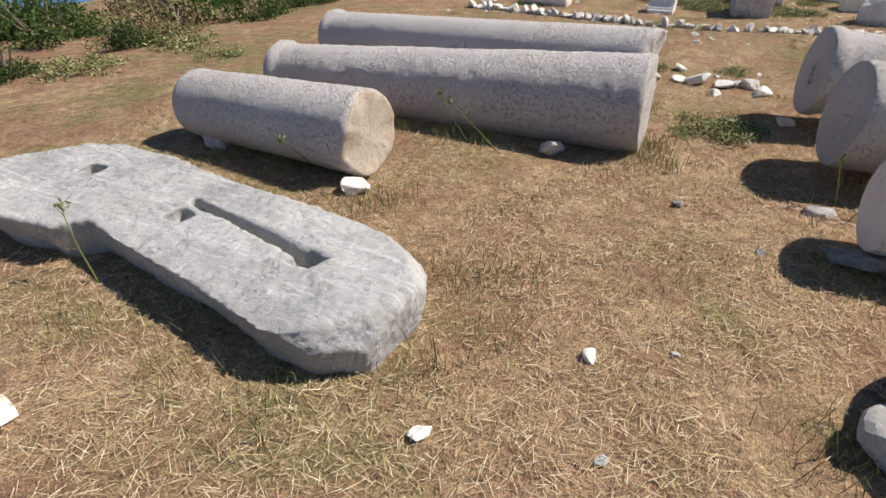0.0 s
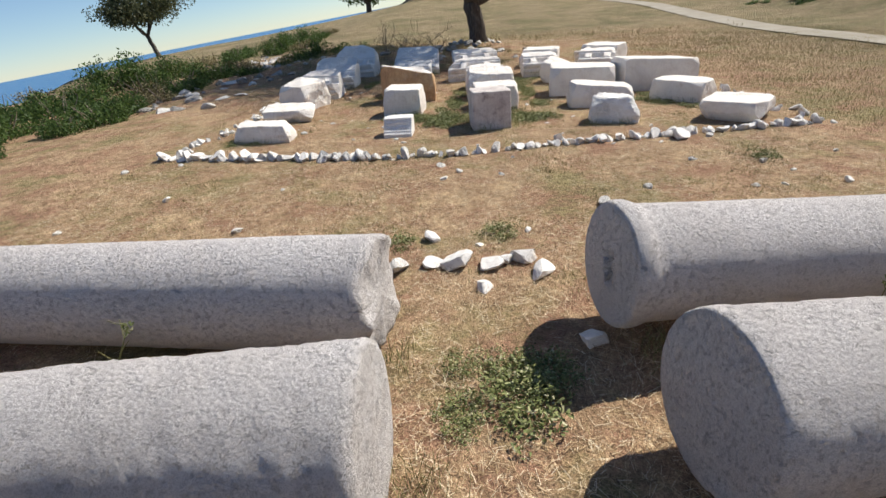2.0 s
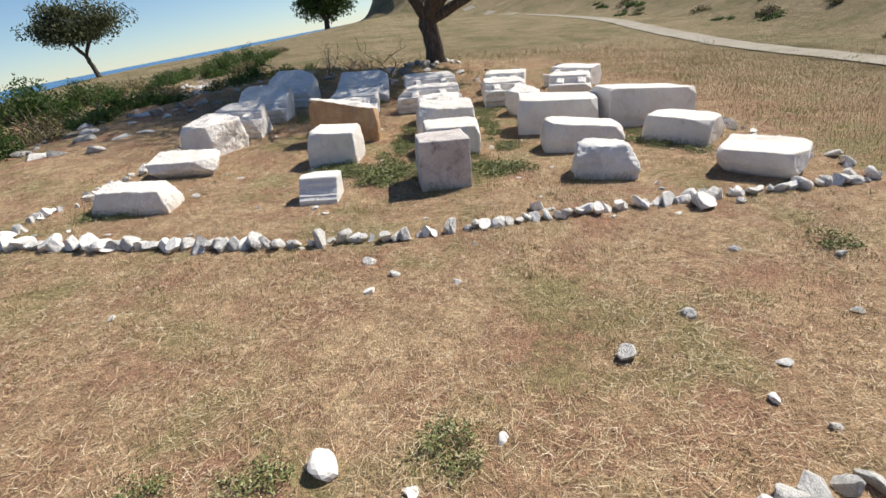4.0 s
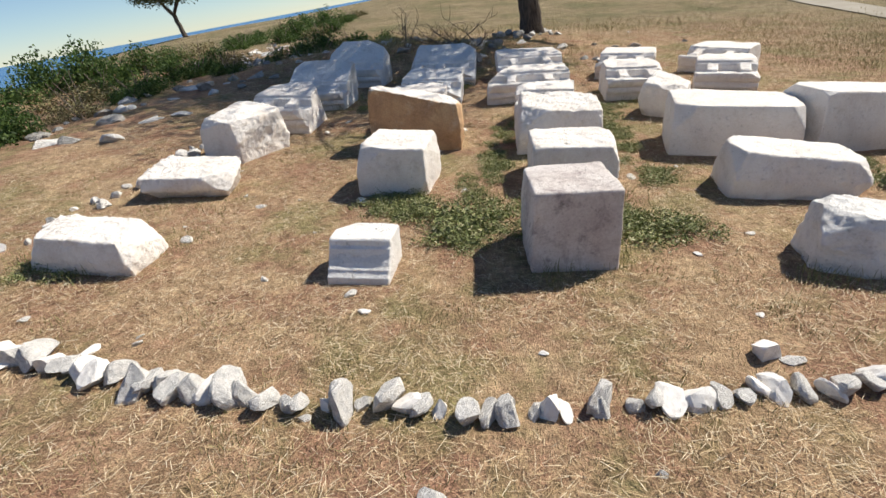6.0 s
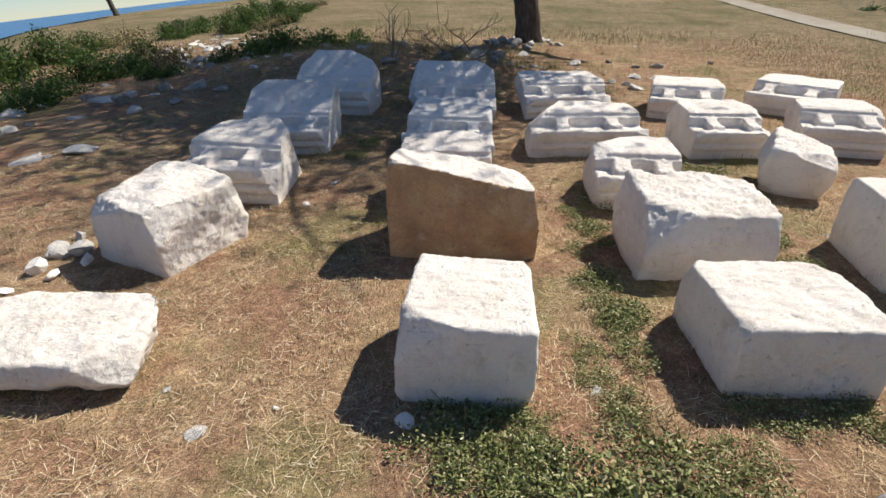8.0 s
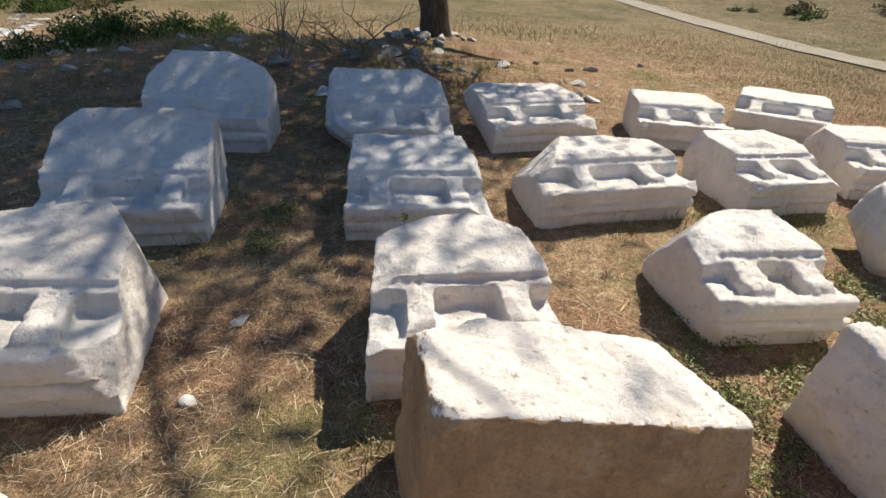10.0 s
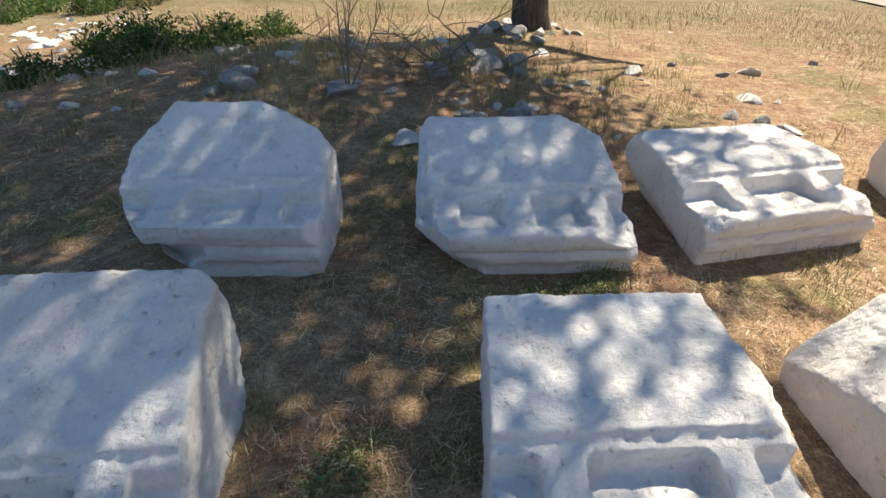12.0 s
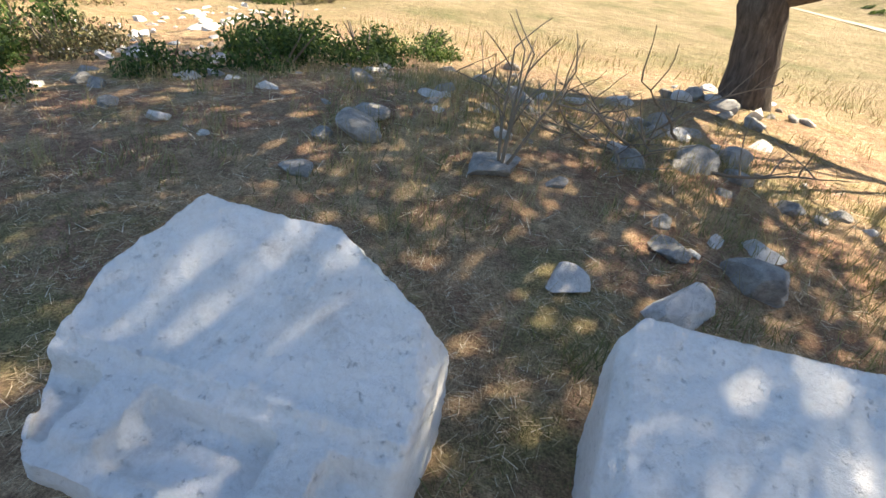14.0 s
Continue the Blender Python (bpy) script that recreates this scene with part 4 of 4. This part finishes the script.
def tree(m, trunk_h, r, crown_at, radii, leaves, leaf, mat, seed, label, limbs=5, lean=(0, 0), flat=0.0, bend=0.25, first=(), lumps=40):
    rnd = random.Random(seed)
    top = new("tree")
    top.matrix_world = m
    tagged(top, label, "tree")
    bm = bmesh.new()
    head = Vector((lean[0], lean[1], trunk_h))
    n = 10
    pts = [head * (i / n) + Vector((noise.noise((i * 0.5, seed, 0)) * r * 0.25, noise.noise((i * 0.5, seed, 5)) * r * 0.25, 0)) * (i > 0) for i in range(n + 1)]
    tube_into(bm, pts, [r * (1.22 - 0.22 * min(1, i / 2)) * (1 - 0.18 * i / n) for i in range(n + 1)], 20)
    for v in bm.verts:
        a = math.atan2(v.co.y - lean[1] * v.co.z / trunk_h, v.co.x - lean[0] * v.co.z / trunk_h)
        k = 1 + 0.05 * math.sin(5 * a + seed) + 0.03 * math.sin(9 * a + 2 * v.co.z)
        v.co.x, v.co.y = v.co.x * k, v.co.y * k
    part("trunk", bm, BARK, top, smooth=True)
    ways = list(first) + [None] * (limbs - len(first))
    for i, way in enumerate(ways):
        a = 2 * math.pi * i / limbs + rnd.uniform(-0.4, 0.4)
        end = Vector((crown_at[0] + math.cos(a) * radii[0] * 0.6, crown_at[1] + math.sin(a) * radii[1] * 0.6, crown_at[2] + rnd.uniform(-0.2, 0.3) * radii[2]))
        d = Vector(way) if way else end - head
        bm = bmesh.new()
        ps = limb(bm, head * 0.97, d, (end - head).length * (0.5 if way else 0.9), r * 0.62, r * 0.16, rnd, 12, bend)
        for q in ps[3:]:
            for _ in range(2):
                limb(bm, q, (rnd.uniform(-1, 1), rnd.uniform(-1, 1), rnd.uniform(0.1, 1)), radii[0] * 0.5, r * 0.13, r * 0.03, rnd, 6, 0.3, 5)
        part("limb", bm, BARK, top, smooth=True)
    crown = part("crown", leaf_cloud(leaves, leaf, radii, seed, mat, flat, lumps), mat, top)
    crown.location = crown_at
    return top


tree(upright(0.38, 23.0, 0, 0.3), 1.7, 0.33, (0.8, -1.2, 7.4), (6.1, 5.9, 3.0), 41000, 0.064, LEAF_OLIVE, 4, "old tree with thick furrowed forking trunk", 7, (-0.12, 0), first=((1.3, -0.2, 0.5), (-0.5, 0.1, 1.0)), lumps=110)
tree(upright(-29.0, 52.4), 1.9, 0.2, (-0.3, 0.2, 4.3), (4.0, 3.6, 2.0), 11000, 0.11, LEAF_OLIVE, 8, "lone wind-shaped tree above the sea", 5, (-0.5, 0.2))
tree(upright(-14.5, 86.0), 1.4, 0.4, (0.2, 0.3, 4.4), (4.8, 4.4, 3.2), 8000, 0.2, LEAF, 9, "dark rounded tree on the skyline", 5, (0.2, 0))


def shrub_mesh(seed, mat, n=2600, size=0.035):
    return leaf_cloud(n, size, (1.0, 1.0, 0.75), seed, mat, 1.0, 12)


SHRUBS = [shrub_mesh(100 + i, LEAF) for i in range(4)] + [shrub_mesh(120 + i, LEAF_DRY, 1800, 0.03) for i in range(2)] + [shrub_mesh(140 + i, LEAF if i else LEAF_DRY, 420, 0.09) for i in range(3)]


def shrub(x, y, s, k, rz, label="dense green shrub", tall=1.0):
    top = new("shrub")
    top.matrix_world = upright(x, y, rz, 0.12 * s)
    tagged(top, label, "shrub", "shrubs along the slope")
    f = part("foliage", SHRUBS[k], None, top)
    f.matrix_basis = Matrix.Diagonal((s, s, s * tall, 1))
    bm = bmesh.new()
    r = random.Random(int(x * 100 + y))
    for _ in range(5):
        limb(bm, (r.uniform(-0.1, 0.1) * s, r.uniform(-0.1, 0.1) * s, 0), (r.uniform(-1, 1), r.uniform(-1, 1), 1.2), 0.8 * s, 0.02, 0.006, r, 5, 0.2, 4)
    part("stem", bm, TWIG, top)
    return top


def rubble_patch():
    """Pale rubble by the shrubs, too many stones to count."""
    rnd = random.Random(31)
    bm = bmesh.new()
    for i in range(90):
        x, y, s = rnd.gauss(-8.3, 0.8), rnd.gauss(24.0, 1.5), rnd.choice((0.06, 0.09, 0.12, 0.16))
        me = ROCKS_WHITE[i % len(ROCKS_WHITE)].copy()
        me.transform(seat(x, y, s * 0.14, rnd.uniform(0, 360), rnd.uniform(-12, 12), rnd.uniform(-12, 12)) @ Matrix.Diagonal((s * rnd.uniform(0.9, 1.4), s, s * rnd.uniform(0.5, 0.9), 1)))
        bm.from_mesh(me)
        bpy.data.meshes.remove(me)
    tagged(part("rubble", bm, RUBBLE), "patch of pale rubble stones by the shrubs", "rubble", kind="stuff")


rubble_patch()
rnd = random.Random(21)
y = -2.0
while y < 36:
    for x, s in ((-7.4 - 0.02 * y + rnd.uniform(-0.4, 0.4), rnd.uniform(0.5, 0.85)), (-9.2 + rnd.uniform(-0.8, 0.8), rnd.uniform(0.7, 1.15)), (-11.2 + rnd.uniform(-0.8, 0.8), rnd.uniform(0.8, 1.2))):
        if 20.5 < y < 27 and -10.3 < x:
            continue
        dry = rnd.random() < 0.2
        shrub(x, y + rnd.uniform(-0.4, 0.4), s, 4 + rnd.randrange(2) if dry else rnd.randrange(4), rnd.uniform(0, 360), "dry brown shrub on the slope" if dry else "dense green shrub on the slope", rnd.uniform(0.8, 1.2))
    y += rnd.uniform(1.0, 1.7)
for i in range(190):
    a = rnd.uniform(13, 20) if i < 90 else rnd.uniform(18, 46)
    shrub(a, rnd.uniform(8, 80 if i < 90 else 110), rnd.uniform(0.3, 0.75) if i < 90 else rnd.uniform(0.6, 1.5), 6 + rnd.randrange(3), rnd.uniform(0, 360), "far green shrub on the hillside", rnd.uniform(0.6, 1.0))
for x, y, r in ((-5.1, 20.5, 0.75), (-4.6, 21.6, 0.8), (-5.9, 19.7, 0.6), (-4.2, 23.2, 0.7), (-5.8, 21.8, 0.9), (-6.6, 18.4, 0.5)):
    shrub(x, y, r, rnd.randrange(4), rnd.uniform(0, 360), "dense green shrub by the mound", 1.0)

WEEDS = [leaf_cloud(900, 0.011, (0.27, 0.27, 0.13), 200 + i, LEAF_WEED, 1.0, 16) for i in range(3)]


def weed_stem():
    bm = bmesh.new()
    limb(bm, (0, 0, -0.01), (0.9, 0, 0.8), 0.22, 0.003, 0.0015, random.Random(9), 4, 0.15, 4)
    me = bpy.data.meshes.new("stem")
    bm.to_mesh(me)
    bm.free()
    me.materials.append(GREENGRASS)
    return me


WEED_STEM = weed_stem()


def weed(x, y, s, k=0, label="low leafy green weed"):
    top = new("weed")
    top.matrix_world = seat(x, y, 0, 67 * k)
    leaves = part("foliage", WEEDS[k % 3], None, top)
    leaves.matrix_basis = Matrix.Diagonal((s * 1.1, s * 1.1, s * 0.75, 1))
    for j in range(4):
        part("stem", WEED_STEM, None, top).matrix_basis = pose(0, 0, 0, 0, 0, 88 * j + 13 * k) @ Matrix.Scale(s, 4)
    return tagged(top, label, "weed", "weeds")


for i, (x, y, s) in enumerate([(0.08, 4.1, 1.1), (0.25, 4.3, 0.8), (-0.15, 4.35, 0.6), (-0.48, 10.1, 1.3), (-0.65, 9.9, 1.0), (-0.4, 10.4, 1.0), (-0.75, 10.3, 0.9), (0.72, 10.0, 1.1), (0.95, 10.1, 0.9),
                               (0.65, 10.3, 0.8), (-1.25, 10.4, 0.8), (-1.0, 10.3, 0.7), (2.9, 10.6, 0.8), (3.2, 10.3, 0.8), (0.0, 13.0, 0.9), (0.5, 12.6, 1.0), (0.15, 12.55, 0.9), (-1.3, 13.9, 0.6), (0.95, 13.8, 0.8),
                               (1.2, 13.9, 0.7), (-3.1, 9.3, 0.6), (-3.4, 9.35, 0.7), (-5.4, 4.3, 1.2), (-6.5, 4.6, 2.0), (-6.4, 3.2, 1.8), (2.9, 7.6, 0.8), (-0.65, 5.85, 0.7), (0.1, 5.95, 0.7), (-1.1, 5.8, 0.6)]):
    weed(x, y, s, i)
rnd = random.Random(61)
for cx, cy, dx, dy, n in ((-0.35, 10.1, 0.4, 0.35, 14), (0.85, 10.15, 0.3, 0.2, 7), (-1.1, 10.35, 0.25, 0.08, 4), (-0.45, 11.0, 0.15, 0.5, 6), (0.1, 4.15, 0.3, 0.2, 5), (0.95, 13.3, 0.12, 0.5, 4), (-0.4, 12.4, 0.2, 0.5, 5), (-0.35, 11.5, 0.15, 0.5, 6), (0.98, 12.3, 0.12, 0.5, 6), (0.35, 10.72, 0.3, 0.06, 5), (-1.1, 10.6, 0.25, 0.06, 4), (1.0, 11.3, 0.12, 0.4, 4), (-1.35, 15.5, 0.35, 0.08, 4), (-2.2, 14.4, 0.12, 0.4, 4), (2.75, 11.3, 0.15, 0.5, 4)):
    for i in range(n):
        weed(cx + rnd.uniform(-dx, dx), cy + rnd.uniform(-dy, dy), rnd.uniform(0.45, 0.85), i, "low leafy green weed between the stones")


def stalk(x, y, h, lean, rz, seed):
    r = random.Random(seed)
    top = new("wild_stalk")
    top.matrix_world = seat(x, y, 0, rz)
    tagged(top, "thin dry wildflower stalk by the stones", "weed", "wild stalks")
    bm = bmesh.new()
    ps = limb(bm, (0, 0, 0), (lean, 0, 1), h, 0.004, 0.002, r, 5, 0.08)
    for q in ps[3:]:
        limb(bm, q, (r.uniform(-1, 1), r.uniform(-1, 1), 0.8), h * 0.2, 0.002, 0.001, r, 4, 0.1, 3)
    part("stem", bm, GREENGRASS, top)
    fl = part("flower_head", leaf_cloud(40, 0.009, (0.03, 0.03, 0.04), seed, LEAF_WEED), None, top)
    fl.location = ps[-1]


for i, (x, y, h, l) in enumerate([(-2.5, 0.75, 0.4, -0.3), (-1.35, 3.05, 0.5, -0.8), (-1.6, 3.1, 0.45, -0.6), (-2.3, 2.2, 0.4, -0.6), (0.9, 3.2, 0.35, -0.3), (0.75, 3.15, 0.3, 0.2), (-1.9, 4.15, 0.5, -0.7), (-1.1, 4.3, 0.4, -0.6), (1.5, 3.3, 0.35, 0.3), (1.2, 4.35, 0.3, 0.2), (1.75, 4.4, 0.45, 0.1), (0.2, 12.5, 0.4, 0.1), (0.4, 12.55, 0.35, 0.2), (-1.5, 13.95, 0.25, 0.1)]):
    stalk(x, y, h, l, 30 * i, i)


def dead_branches():
    """A heap of bare branches on the mound."""
    r = random.Random(5)
    top = new("brushwood")
    top.matrix_world = seat(-1.6, 19.6, 0)
    tagged(top, "bare dry branches heaped on the mound", "branches")
    for i in range(12):
        bm = bmesh.new()
        a = r.uniform(0, 6.28)
        ps = limb(bm, (r.uniform(-0.6, 0.9), r.uniform(-0.5, 0.5), 0.0), (math.cos(a), math.sin(a), r.uniform(0.1, 0.5)), r.uniform(0.8, 1.6), 0.014, 0.004, r, 6, 0.2)
        stick = part("branch", bm, TWIG, top)
        for q in ps[2:]:
            bm = bmesh.new()
            limb(bm, q, (r.uniform(-1, 1), r.uniform(-1, 1), r.uniform(0, 1)), 0.4, 0.006, 0.002, r, 4, 0.2, 4)
            part("twig", bm, TWIG, stick)
    sap = new("sapling")
    sap.matrix_world = seat(-2.45, 18.2, 0)
    tagged(sap, "bare pale sapling with forked stems", "sapling")
    for w in ((-0.15, 0, 1), (0.1, 0.1, 1), (0.5, 0, 0.9), (0.05, -0.1, 1)):
        bm = bmesh.new()
        ps = limb(bm, (0, 0, 0), w, 0.75, 0.012, 0.004, r, 6, 0.1)
        for q in ps[3:]:
            limb(bm, q, (r.uniform(-1, 1), r.uniform(-1, 1), 1), 0.25, 0.005, 0.002, r, 4, 0.15, 3)
        part("stem", bm, TWIG, sap)


dead_branches()


# ---- road ----
def road():
    verts, faces = [], []
    for i, y in enumerate(np.linspace(-30, 90, 160)):
        x = 10.6 + 0.02 * (y - 20) - 9 * ease(40, 90, y) + 0.2 * noise.noise((y * 0.2, 0, 0))
        for s in (-0.6, 0.6):
            p = land(x + s, y)
            verts.append((p.x, p.y, p.z + 0.03))
        if i:
            faces.append((2 * i - 2, 2 * i - 1, 2 * i + 1, 2 * i))
    me = bpy.data.meshes.new("road")
    me.from_pydata(verts, [], faces)
    tagged(part("road", me, ROAD), "pale dirt track crossing the dry field", "road", kind="structure")


road()
